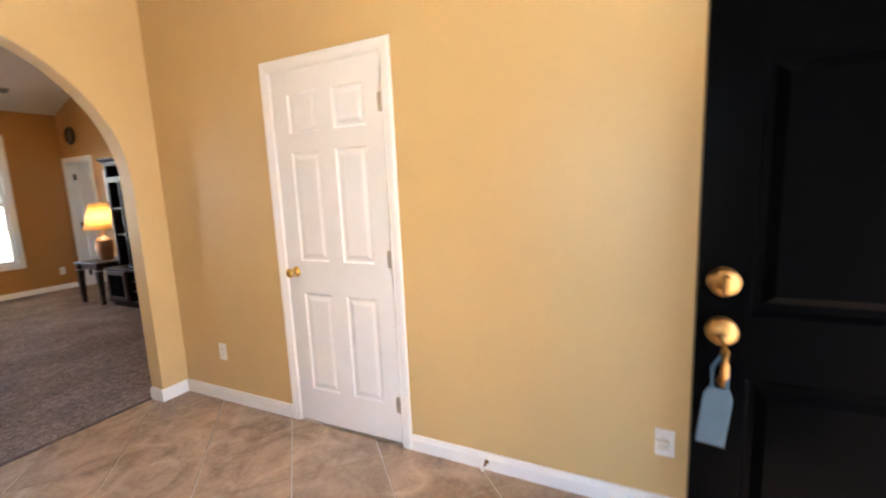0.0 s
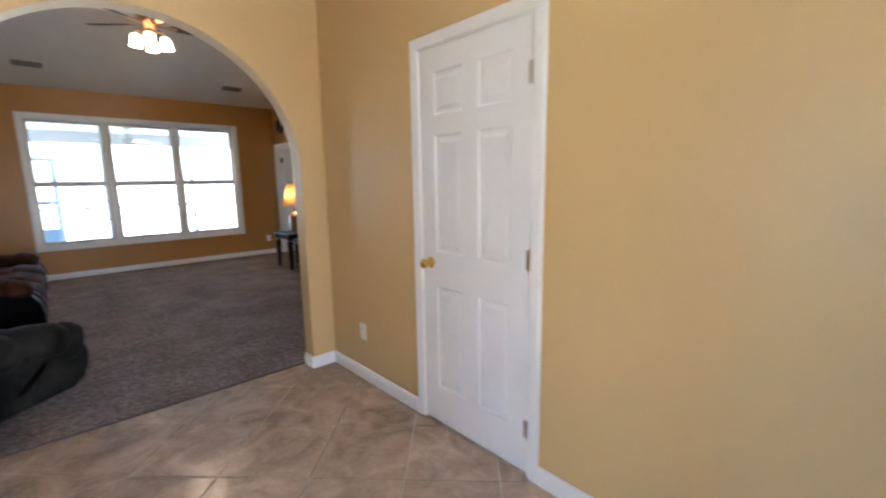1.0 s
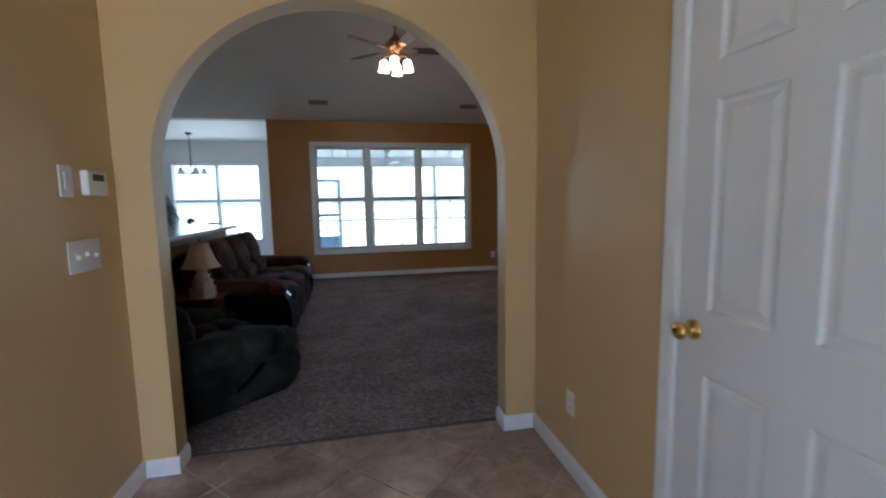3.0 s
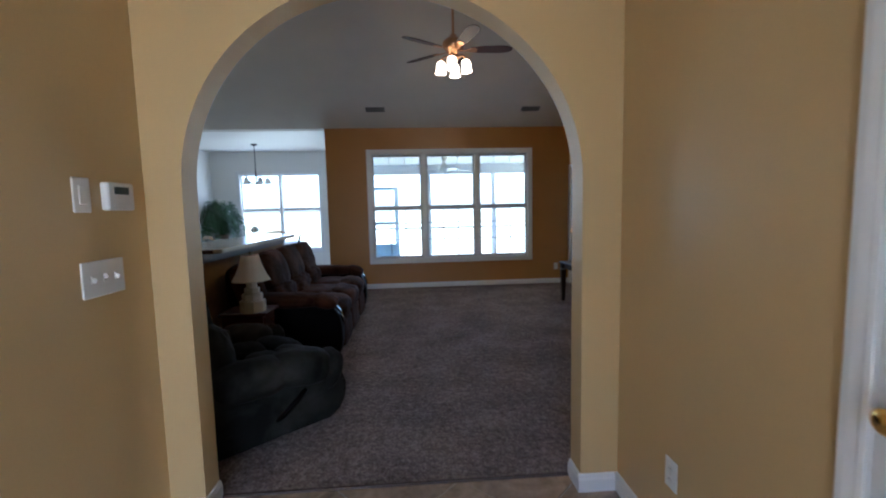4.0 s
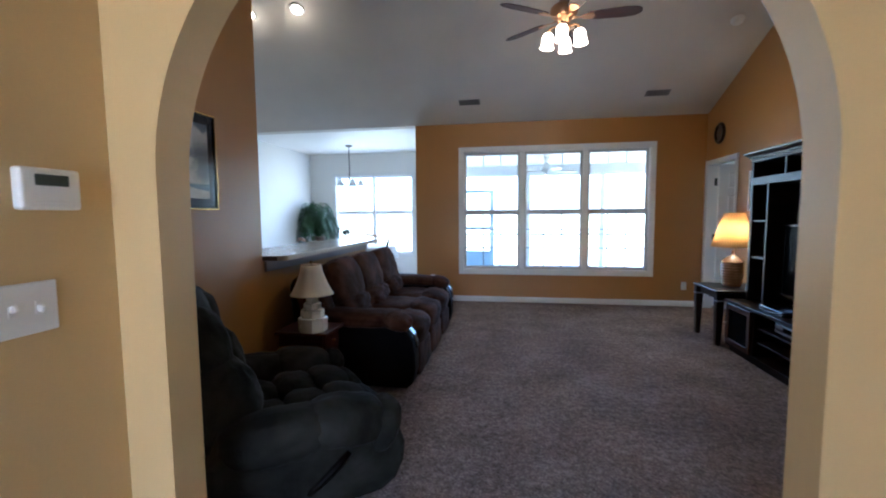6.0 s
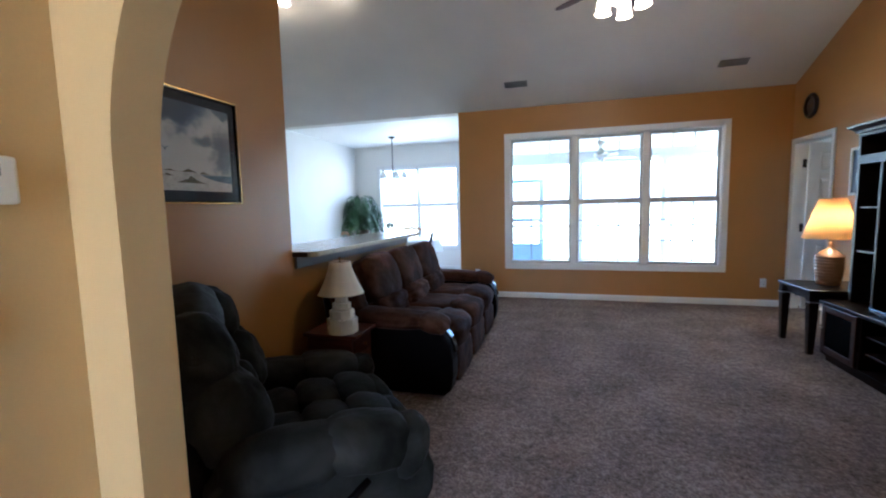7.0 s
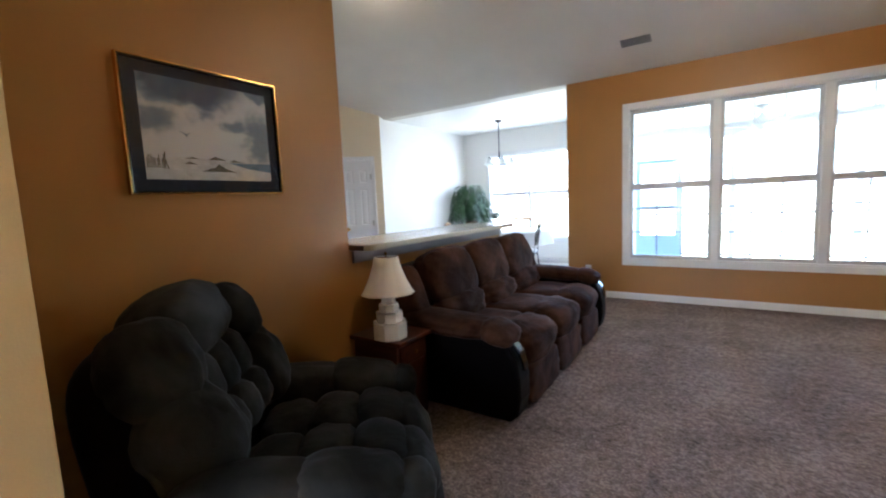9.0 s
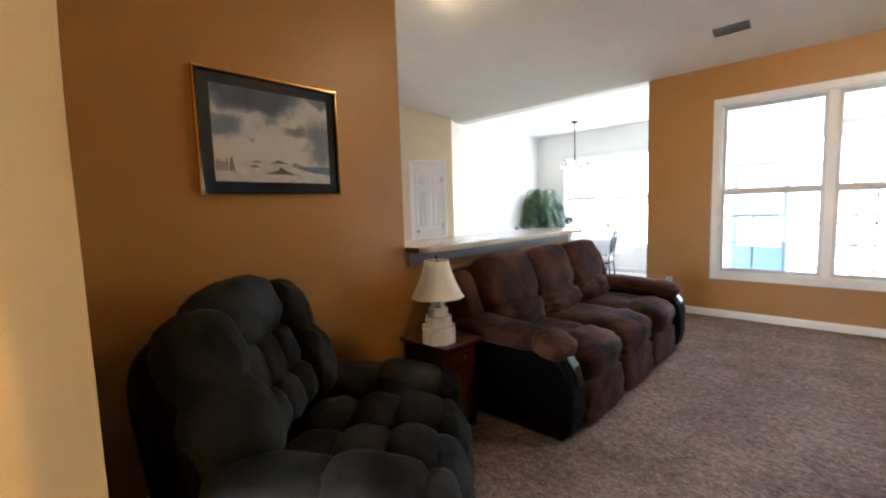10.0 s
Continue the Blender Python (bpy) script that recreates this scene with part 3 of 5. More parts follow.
# ---- doors and windows ----
def panel_slab(w, h, t, stile, rails, cols, cut=0.008):
    """A door slab lying in x-z, face towards -y and back towards +y, with sunk, raised-field panels on both faces.
    rails: list of (z0, z1) for panel rows; cols: list of (x0, x1) for panel columns."""
    bm = bmesh.new()
    xs = sorted({0.0, w, *[c for p in cols for c in p]})
    zs = sorted({0.0, h, *[c for p in rails for c in p]})
    for side in (-1, 1):
        y = side * t / 2
        grid = {(x, z): bm.verts.new((x, y, z)) for x in xs for z in zs}
        for x0, x1 in zip(xs, xs[1:]):
            for z0, z1 in zip(zs, zs[1:]):
                q = [grid[x0, z0], grid[x1, z0], grid[x1, z1], grid[x0, z1]]
                if (x0, x1) in cols and (z0, z1) in rails:
                    ring = q
                    for off, dep in ((0.010, cut), (0.022, cut), (0.042, cut * 0.25)):
                        nxt = [bm.verts.new((x, y - side * dep, z)) for x, z in ((x0 + off, z0 + off), (x1 - off, z0 + off), (x1 - off, z1 - off), (x0 + off, z1 - off))]
                        for k in range(4):
                            bm.faces.new((ring[k], ring[(k + 1) % 4], nxt[(k + 1) % 4], nxt[k]))
                        ring = nxt
                    bm.faces.new(ring)
                else:
                    bm.faces.new(q)
        edge = [grid[x, 0.0] for x in xs] + [grid[w, z] for z in zs[1:]] + [grid[x, h] for x in xs[-2::-1]] + [grid[0.0, z] for z in zs[-2:0:-1]]
        if side == -1:
            first = edge
        else:
            n = len(edge)
            for k in range(n):
                bm.faces.new((first[k], first[(k + 1) % n], edge[(k + 1) % n], edge[k]))
    return bm


def six_panel(w, h, t, cut=0.008):
    s = 0.105 * w / 0.71 if w < 0.8 else 0.12
    m = 0.10 if w < 0.8 else 0.115
    c = (w - 2 * s - m) / 2
    cols = [(s, s + c), (s + c + m, w - s)]
    return panel_slab(w, h, t, s, [(0.21, 0.80), (0.99, 1.60), (1.70, 1.91)], cols, cut)


def hinge_mesh(w=0.028, h=0.09):
    bm = box(-w, w, -0.0015, 0.0015, -h / 2, h / 2, 0.0006)
    add_lathe(bm, [(0.006, -h / 2 - 0.004), (0.007, -h / 2), (0.007, h / 2), (0.006, h / 2 + 0.004)], 10)
    return bm


def knob_mesh(out=0.065):
    turn = Matrix.Rotation(radians(90), 4, "X")
    return lathe([(0.032, 0), (0.032, 0.004), (0.026, 0.008), (0.012, 0.014), (0.011, 0.030), (0.020, 0.036), (0.027, 0.046), (0.027, 0.056), (0.020, out - 0.003), (0.008, out), (0, out)], 20, turn)


def casing(parent, w, h, cw=CW, d=0.016, jamb=WT, label=""):
    """Moulded casing round an opening of w by h in x-z on the face y = 0, and the jamb lining behind it."""
    prof = [(0, 0), (0, d * 0.55), (0.010, d * 0.8), (0.016, d * 0.7), (cw * 0.6, d), (cw - 0.006, d), (cw, d * 0.6), (cw, 0)]
    path = [(0, 0, -1, 0), (0, h, -1, 1), (w, h, 1, 1), (w, 0, 1, 0)]
    bm = bmesh.new()
    rows = [[bm.verts.new((x + sx * o, -dd, z + sz * o)) for o, dd in prof] for x, z, sx, sz in path]
    n = len(prof)
    for a, b in zip(rows, rows[1:]):
        for k in range(n):
            bm.faces.new((a[k], a[(k + 1) % n], b[(k + 1) % n], b[k]))
    bm.faces.new(rows[0])
    bm.faces.new(rows[-1])
    part("casing", bm, TRIM, parent)
    bm = box(-0.018, 0.004, 0, jamb, 0, h)
    add_box(bm, w - 0.004, w + 0.018, 0, jamb, 0, h)
    add_box(bm, -0.018, w + 0.018, 0.0005, jamb, h - 0.004, h + 0.018)
    part("jamb", bm, TRIM, parent)


def six_panel_door(name, m, w, h, label, knob_left=True, swing=0.0, knob_mat=BRASS, hinge_front=True, category="door"):
    """m: origin at the opening's lower left corner on the wall's face; x along the wall, y into it."""
    d = thing(name, m, label, category, kind="structure")
    casing(d, w, h)
    gap = 0.006
    slab = part("door_slab", six_panel(w - 2 * gap, h - 0.018, 0.035), DOORW, d)
    if swing:
        slab.matrix_local = pose(gap if not knob_left else w - gap, 0.09, 0.012, 0, 0, swing)
    else:
        slab.matrix_local = pose(gap, 0.02, 0.012)
    kx = 0.062 if knob_left else w - 2 * gap - 0.062
    k = part("door_knob", knob_mesh(), knob_mat, slab, "polished brass door knob", True)
    k.matrix_local = pose(kx, -0.0175, 0.925)
    for z in (0.22, 1.02, 1.80):
        hg = part("hinge", hinge_mesh(), NICKEL, slab, "satin nickel hinge")
        hg.matrix_local = pose((w - 2 * gap + 0.002) if knob_left else -0.002, -0.0185, z)
    return d


# closet door on the entry's right wall (its local x runs towards the entrance)
six_panel_door("door_1", pose(FR, DY1, 0, 0, 0, -90), DY1 - DY0, DZ, "closed white six-panel closet door with brass knob", knob_left=True)
# pantry door on the kitchen's corner wall
six_panel_door("door_2", PM @ pose(PD1, 0, 0, 0, 0, 180), PD1 - PD0, PDZ, "closed white six-panel pantry door", knob_left=True)

# door of the room beyond, standing open
d = thing("door_3", pose(LR, RD1, 0, 0, 0, -90), "white door standing open into the next room", "door", kind="structure")
casing(d, RD1 - RD0, RDZ)
s = part("door_slab", six_panel(RD1 - RD0 - 0.012, RDZ - 0.018, 0.035), DOORW, d)
s.matrix_local = pose(0.030, WT + 0.012, 0.012, 0, 0, 78)
for z in (0.22, 1.02, 1.80):
    hg = part("hinge", box(-0.003, 0.003, -0.02, 0.02, -0.05, 0.05, 0.001), IRON, d, "dark hinge leaf")
    hg.matrix_local = pose(0.012, WT - 0.02, z)
k = part("door_knob", knob_mesh(), NICKEL, s, "satin nickel knob", True)
k.matrix_local = pose(0.68, -0.0175, 0.93)

# front door, black, standing open against the entry
d = thing("door_4", pose(1.00, 0.385, 0, 0, 0, -90), "black six-panel front door standing open", "door", kind="structure")
s = part("door_slab", panel_slab(0.915, 2.03, 0.045, 0.09, [(0.24, 0.955), (1.09, 1.60), (1.69, 1.92)], [(0.092, 0.40), (0.515, 0.823)], 0.014), BLACKDOOR, d)
s.matrix_local = pose(0.0, 0.0225, 0.012)
dead = part("deadbolt", lathe([(0.031, 0), (0.031, 0.006), (0.027, 0.014), (0.018, 0.020), (0.014, 0.020), (0.014, 0.026), (0, 0.027)], 24, Matrix.Rotation(radians(90), 4, "X")), OLDBRASS, s, "worn brass deadbolt", True)
dead.matrix_local = pose(0.046, -0.0225, 1.160)
part("thumb_turn", box(-0.006, 0.006, -0.048, -0.028, -0.018, 0.018, 0.003), OLDBRASS, dead)
rose = part("handle_rose", lathe([(0.031, 0), (0.031, 0.006), (0.027, 0.014), (0.018, 0.020), (0, 0.022)], 24, Matrix.Rotation(radians(90), 4, "X")), OLDBRASS, s, "worn brass handle plate", True)
rose.matrix_local = pose(0.046, -0.0225, 1.055)
part("handle_grip", tube([(0, -0.022, -0.005), (0.002, -0.045, -0.03), (0.004, -0.046, -0.06), (0.004, -0.040, -0.09), (0.002, -0.022, -0.105)], [0.011, 0.009, 0.008, 0.008, 0.010], 10), OLDBRASS, rose, "curved brass pull", True)
bmt = prism([(-0.026, -0.125), (0.026, -0.125), (0.026, -0.02), (0.018, 0.0), (-0.018, 0.0), (-0.026, -0.02)], -0.006, 0.0, "y", 0.002)
tag = tagged(part("door_hanger", bmt, BLUETAG), "blue plastic tag hanging from the front door handle", "door hanger")
tag.matrix_world = d.matrix_world @ pose(0.040, -0.055, 0.965, 0, 6, 0)
add = tube([(-0.012, -0.003, -0.01), (-0.014, 0.02, 0.03), (0, 0.045, 0.05), (0.014, 0.02, 0.03), (0.012, -0.003, -0.01)], 0.004, 6)
part("loop", add, BLUETAG, tag)
fr = thing("door_frame_front", pose(FD0, FF, 0), "white painted frame round the front entrance", "door frame", kind="structure")
b = box(-0.02, 0.012, -WT - 0.02, 0.012, 0, 2.45)
add_box(b, FD1 - FD0 - 0.012, FD1 - FD0 + 0.02, -WT - 0.02, 0.0, 0, 2.45)
add_box(b, -0.02, FD1 - FD0 + 0.02, -WT - 0.02, 0.0, 2.44, 2.48)
add_box(b, 0.012, FD1 - FD0 - 0.012, -WT, -0.02, 2.05, 2.10)
add_box(b, 0.26, 0.30, -WT, -0.02, 0, 2.05)
part("jamb", b, TRIM, fr)


def window(name, m, w, h, bays, mullion, rail_z, label, grid=False, lift=0.0):
    """Sash windows side by side in an opening of w by h; origin at the opening's lower left on the room face, y outwards."""
    o = thing(name, m, label, "window", kind="structure")
    cw, d = 0.07, 0.018
    b = bmesh.new()
    add_box(b, -cw, 0, -d, 0.002, -cw, h + cw, 0.004)
    add_box(b, w, w + cw, -d, 0.002, -cw, h + cw, 0.004)
    add_box(b, 0, w, -d, 0.002, h, h + cw, 0.004)
    add_box(b, 0, w, -d, 0.002, -cw, 0, 0.004)
    part("window_frame", b, TRIM, o)
    b = box(-0.002, 0.012, 0.001, WT, 0, h)
    add_box(b, w - 0.012, w + 0.002, 0.001, WT, 0, h)
    add_box(b, 0.012, w - 0.012, 0.001, WT, h - 0.012, h + 0.002)
    part("lining", b, TRIM, o)
    part("window_sill", box(0.012, w - 0.012, 0.001, WT, -0.002, 0.018, 0.004), TRIM, o)
    bay = (w - 0.024 - mullion * (bays - 1)) / bays
    for k in range(bays):
        x0 = 0.012 + k * (bay + mullion)
        if k:
            part("mullion", box(x0 - mullion, x0, 0.02, WT - 0.01, 0.018, h - 0.012, 0.004), TRIM, o)
        # dining frames thinner and white, standing in for glare round the panes
        f = 0.032 if grid else 0.022
        for z0, z1, y in ((0.018, rail_z + 0.02, 0.05), (rail_z - 0.02, h - 0.012, 0.08)):
            b = box(x0, x0 + f, y, y + 0.028, z0, z1, 0.003)
            add_box(b, x0 + bay - f, x0 + bay, y, y + 0.028, z0, z1, 0.003)
            lo_, hi_ = (f * 1.2, 0.055) if z0 < 0.1 else (0.055, f * 1.2)
            add_box(b, x0 + f, x0 + bay - f, y, y + 0.028, z0, z0 + lo_, 0.003)
            add_box(b, x0 + f, x0 + bay - f, y, y + 0.028, z1 - hi_, z1, 0.003)
            sash = part("sash", b, SHADEDSASH if grid else TRIM, o, "vinyl sash")
            pane = part("pane", box(x0 + f - 0.004, x0 + bay - f + 0.004, y + 0.012, y + 0.016, z0 + f, z1 - f), GLASS, sash)
            pane.visible_shadow = False
            if grid:
                low = z0 < 0.1
                # lower bars painted dark for backlight, upper ones thin and white for glare
                bw = 0.008 if low else 0.006
                zs_ = [z0 + (z1 - z0) * q for q in ((0.36, 0.68) if low else (0.68,))]
                for j in (1, 2):
                    xx = x0 + f + (bay - 2 * f) * j / 3
                    part("glazing_bar", box(xx - bw, xx + bw, y + 0.017, y + 0.023, z0 + f if low else zs_[0], z1 - f), BACKLITBAR if low else TRIM, sash)
                for zz in zs_:
                    part("glazing_bar", box(x0 + f, x0 + bay - f, y + 0.0175, y + 0.0225, zz - bw, zz + bw), BACKLITBAR if low else TRIM, sash)
        lk = part("sash_lock", box(x0 + bay / 2 - 0.03, x0 + bay / 2 + 0.03, 0.035, 0.05, rail_z + 0.005, rail_z + 0.02, 0.003), NICKEL, o)
    return o


window("window_1", pose(W0, LN, WZ0), W1 - W0, WZ1 - WZ0, 3, 0.075, 0.90, "white triple sash window looking onto the porch", True)
window("window_2", pose(V0, DN, VZ0), V1 - V0, VZ1 - VZ0, 2, 0.05, 0.94, "white double sash window in the dining corner")

# patio door of the dining corner
pd = thing("door_5", pose(DR, P0, 0), "white glazed patio door with a grid, closed", "door", kind="structure")
for k in (0, 1):
    y0 = k * 0.90
    b = box(0.02, 0.075, y0, y0 + 0.10, 0.02, PZ, 0.004)
    add_box(b, 0.02, 0.075, y0 + 0.80, y0 + 0.90, 0.02, PZ, 0.004)
    add_box(b, 0.02, 0.075, y0 + 0.10, y0 + 0.80, PZ - 0.10, PZ, 0.004)
    add_box(b, 0.02, 0.075, y0 + 0.10, y0 + 0.80, 0.02, 0.22, 0.004)
    leaf = part("door_leaf", b, TRIM, pd)
    pane = part("pane", box(0.045, 0.050, y0 + 0.09, y0 + 0.81, 0.21, PZ - 0.09), GLASS, leaf)
    pane.visible_shadow = False
    for j in range(1, 5):
        z = 0.22 + (PZ - 0.32) * j / 5
        part("glazing_bar", box(0.052, 0.06, y0 + 0.10, y0 + 0.80, z - 0.008, z + 0.008), TRIM, leaf)
    for j in (1, 2):
        y = y0 + 0.10 + 0.70 * j / 3
        part("glazing_bar", box(0.0525, 0.0595, y - 0.008, y + 0.008, 0.22, PZ - 0.10), TRIM, leaf)


# ---- small fixtures on the walls ----
def outlet(m, label="white wall outlet plate with two sockets", plug=False):
    """Face plate in x-z on y = 0, facing -y."""
    o = thing("outlet", m, label, "outlet", "outlets")
    part("plate", box(-0.036, 0.036, -0.006, 0, -0.058, 0.058, 0.003), PLASTIC, o)
    for z in (-0.022, 0.022):
        sk = part("socket", lathe([(0.017, 0), (0.0165, 0.002), (0, 0.0021)], 16, Matrix.Translation((0, -0.006, z)) @ Matrix.Rotation(radians(90), 4, "X")), PLASTIC, o)
        b = bmesh.new()
        add_box(b, -0.008, -0.006, -0.0092, -0.0080, z - 0.004, z + 0.006)
        add_box(b, 0.006, 0.008, -0.0092, -0.0080, z - 0.004, z + 0.006)
        part("slots", b, DARKPLASTIC, sk)
    part("screw", lathe([(0.003, 0), (0.003, 0.001), (0, 0.0012)], 8, Matrix.Translation((0, -0.006, 0)) @ Matrix.Rotation(radians(90), 4, "X")), NICKEL, o)
    return o


outlet(pose(FR, 3.05, 0.35, 0, 0, -90))
outlet(pose(FR, 0.40, 0.325, 0, 0, -90))
outlet(pose(3.36, LN, 0.305, 0, 0, 0))
outlet(pose(-0.37, LN, 0.36, 0, 0, 0))
nl = thing("night_light", pose(FR - 0.009, 0.41, 0.315, 0, 0, -90), "small white plug-in night light in the outlet", "night light")
part("body", box(-0.026, 0.026, -0.034, 0, -0.022, 0.03, 0.008, 3), PLASTIC, nl, smooth=False)
part("lens", pillow((0, -0.032, 0.012), (0.018, 0.012, 0.014), p=2.2, cuts=4), CERAMIC, nl, "cream lens", True)
ds = thing("door_stop", pose(FR - 0.015, 1.167, 0.045, 0, 0, -90), "small brass door stop screwed to the baseboard", "door stop")
part("rod", lathe([(0.011, 0), (0.011, 0.004), (0.005, 0.006), (0.005, 0.05), (0, 0.05)], 12, Matrix.Rotation(radians(90), 4, "X")), OLDBRASS, ds)
part("tip", lathe([(0.009, 0.05), (0.010, 0.058), (0.008, 0.066), (0, 0.067)], 12, Matrix.Rotation(radians(90), 4, "X")), PLASTIC, ds, "white rubber tip")

sw = thing("light_switch", pose(FL, 3.195, 1.147, 0, 0, 90), "white plate with three toggle switches", "light switch")
part("plate", box(-0.104, 0.104, -0.007, 0, -0.064, 0.064, 0.004), PLASTIC, sw)
for k in (-1, 0, 1):
    tg = part("toggle", box(-0.005, 0.005, -0.022, -0.006, -0.006, 0.010, 0.002, turn=pose(k * 0.058, 0, 0, 18 * (1 if k else -1), 0, 0)), PLASTIC, sw)
    part("collar", box(k * 0.058 - 0.008, k * 0.058 + 0.008, -0.009, -0.006, -0.015, 0.015, 0.001), PLASTIC, sw)
sp = thing("wall_plate", pose(FL, 3.127, 1.441, 0, 0, 90), "white plate with one rocker switch", "light switch")
part("plate", box(-0.039, 0.039, -0.007, 0, -0.06, 0.06, 0.004), PLASTIC, sp)
part("rocker", box(-0.016, 0.016, -0.011, -0.006, -0.032, 0.032, 0.002), PLASTIC, sp)
th = thing("thermostat", pose(FL, 3.290, 1.440, 0, 0, 90), "white thermostat with a grey display", "thermostat")
part("body", box(-0.073, 0.073, -0.030, 0, -0.052, 0.052, 0.009, 3), PLASTIC, th)
part("display", box(-0.040, 0.040, -0.0315, -0.029, 0.008, 0.036, 0.001), LCD, th, "dim grey display")
part("button_row", box(-0.045, 0.045, -0.0315, -0.029, -0.036, -0.030, 0.001), PLASTIC, th)

# clock
ck = thing("wall_clock", pose(LR, 8.62, 2.42, 0, 0, -90), "round wall clock with a dark frame", "clock")
tz = Matrix.Rotation(radians(90), 4, "X")
part("frame", lathe([(0.128, 0), (0.140, 0.010), (0.140, 0.022), (0.122, 0.034), (0.098, 0.034), (0.092, 0.020), (0.092, 0)], 40, tz), ESPRESSO, ck, "dark wooden ring", True)
part("dial", lathe([(0.094, 0.004), (0.094, 0.012), (0, 0.012)], 40, tz), mat("brown_dial", (0.10, 0.07, 0.05), 0.5, spread=0.2, scale=20), ck, "brown dial")
for a, l in ((60, 0.05), (-80, 0.075)):
    part("clock_hand", box(-0.003, 0.003, -0.016, -0.014, 0, l, turn=pose(0, 0, 0, 0, a, 0)), BRASS, ck)

# small frame beside the cabinet
sf = thing("picture_frame", pose(LR, 7.72, 1.62, 0, 0, -90), "small framed picture with a pale mat", "picture")
b = box(-0.13, -0.105, -0.02, 0, -0.23, 0.23, 0.003)
add_box(b, 0.105, 0.13, -0.02, 0, -0.23, 0.23, 0.003)
add_box(b, -0.105, 0.105, -0.02, 0, 0.205, 0.23, 0.003)
add_box(b, -0.105, 0.105, -0.02, 0, -0.23, -0.205, 0.003)
part("frame", b, PLASTIC, sf)
part("print", box(-0.105, 0.105, -0.008, -0.002, -0.205, 0.205), mat("dark_blue_print", (0.05, 0.07, 0.12), 0.5, spread=0.7, scale=12, detail=6), sf, "dark blue print")

# framed seascape
PY0, PY1, PZ0, PZ1 = 4.14, 4.88, 1.416, 1.998
pw, ph = PY1 - PY0, PZ1 - PZ0
pic = thing("framed_print", pose(LL, PY0, PZ0, 0, 0, 90), "cloudy seascape print in a dark mat and gold-edged frame", "picture")
fw = 0.012


def frame_ring(x0, x1, z0, z1, w, y0, y1, bevel=0.002):
    b = box(x0, x0 + w, y0, y1, z0, z1, bevel)
    add_box(b, x1 - w, x1, y0, y1, z0, z1, bevel)
    add_box(b, x0 + w, x1 - w, y0, y1, z1 - w, z1, bevel)
    add_box(b, x0 + w, x1 - w, y0, y1, z0, z0 + w, bevel)
    return b


part("frame", frame_ring(0, pw, 0, ph, fw, -0.028, 0, 0.003), GLOSSBLACK, pic, "black frame")
part("gold_edge", frame_ring(-0.004, pw + 0.004, -0.004, ph + 0.004, 0.007, -0.029, -0.001, 0.001), GOLD, pic, "gold outer edge")
part("mat_board", box(fw, pw - fw, -0.012, -0.002, fw, ph - fw), MATBOARD, pic, "navy mat")


def seascape():
    """A watercolour sky: slate-blue gaps between piled white clouds."""
    m = bpy.data.materials.new("seascape_print")
    m.use_nodes = True
    t, n = m.node_tree, m.node_tree.nodes
    bs = n["Principled BSDF"]
    bs.inputs["Roughness"].default_value = 0.5
    co = n.new("ShaderNodeTexCoord")
    ns = n.new("ShaderNodeTexNoise")
    ns.inputs["Scale"].default_value, ns.inputs["Detail"].default_value, ns.inputs["Roughness"].default_value = 4.5, 8, 0.6
    t.links.new(co.outputs["Generated"], ns.inputs[0])
    wob = n.new("ShaderNodeVectorMath")
    wob.operation = "MULTIPLY_ADD"
    wob.inputs[1].default_value = (0.36, 0.0, 0.36)
    t.links.new(ns.outputs["Color"], wob.inputs[0])
    t.links.new(co.outputs["Generated"], wob.inputs[2])

    def calc(op, x, y):
        q = n.new("ShaderNodeMath")
        q.operation = op
        for i, v in enumerate((x, y)):
            if isinstance(v, (int, float)):
                q.inputs[i].default_value = v
            else:
                t.links.new(v, q.inputs[i])
        return q.outputs[0]

    def patch(x, z, rx, rz, weight, soft):
        """A washed patch round (x, z)."""
        mp = n.new("ShaderNodeMapping")
        mp.inputs["Location"].default_value = (-(x + 0.18) / rx, 0, -(z + 0.18) / rz)
        mp.inputs["Scale"].default_value = (1 / rx, 0, 1 / rz)
        t.links.new(wob.outputs[0], mp.inputs[0])
        ln = n.new("ShaderNodeVectorMath")
        ln.operation = "LENGTH"
        t.links.new(mp.outputs[0], ln.inputs[0])
        mr = n.new("ShaderNodeMapRange")
        mr.interpolation_type = "SMOOTHSTEP"
        mr.inputs["From Min"].default_value, mr.inputs["From Max"].default_value = 1 - soft, 1 + soft
        mr.inputs["To Min"].default_value, mr.inputs["To Max"].default_value = weight, 0.0
        t.links.new(ln.outputs["Value"], mr.inputs[0])
        return mr.outputs[0]

    gaps = None
    for p in ((0.33, 0.95, 0.38, 0.22, 0.95, 0.35), (0.90, 1.0, 0.22, 0.07, 0.65, 0.5), (0.09, 0.58, 0.15, 0.12, 0.6, 0.5),
              (0.93, 0.48, 0.12, 0.26, 0.55, 0.5), (0.73, 0.60, 0.11, 0.06, 0.55, 0.6), (0.44, 0.68, 0.09, 0.08, 0.5, 0.6)):
        one = patch(*p)
        gaps = one if gaps is None else calc("MAXIMUM", gaps, one)
    tone = calc("ADD", gaps, calc("MULTIPLY", calc("SUBTRACT", ns.outputs["Fac"], 0.5), 0.5))
    cl = n.new("ShaderNodeValToRGB")
    e = cl.color_ramp.elements
    e[0].position, e[0].color = 0.0, (0.60, 0.61, 0.60, 1)
    e[1].position, e[1].color = 1.0, (0.050, 0.080, 0.135, 1)
    e.new(0.5).color = (0.20, 0.25, 0.31, 1)
    t.links.new(tone, cl.inputs[0])
    t.links.new(cl.outputs[0], bs.inputs["Base Color"])
    return m


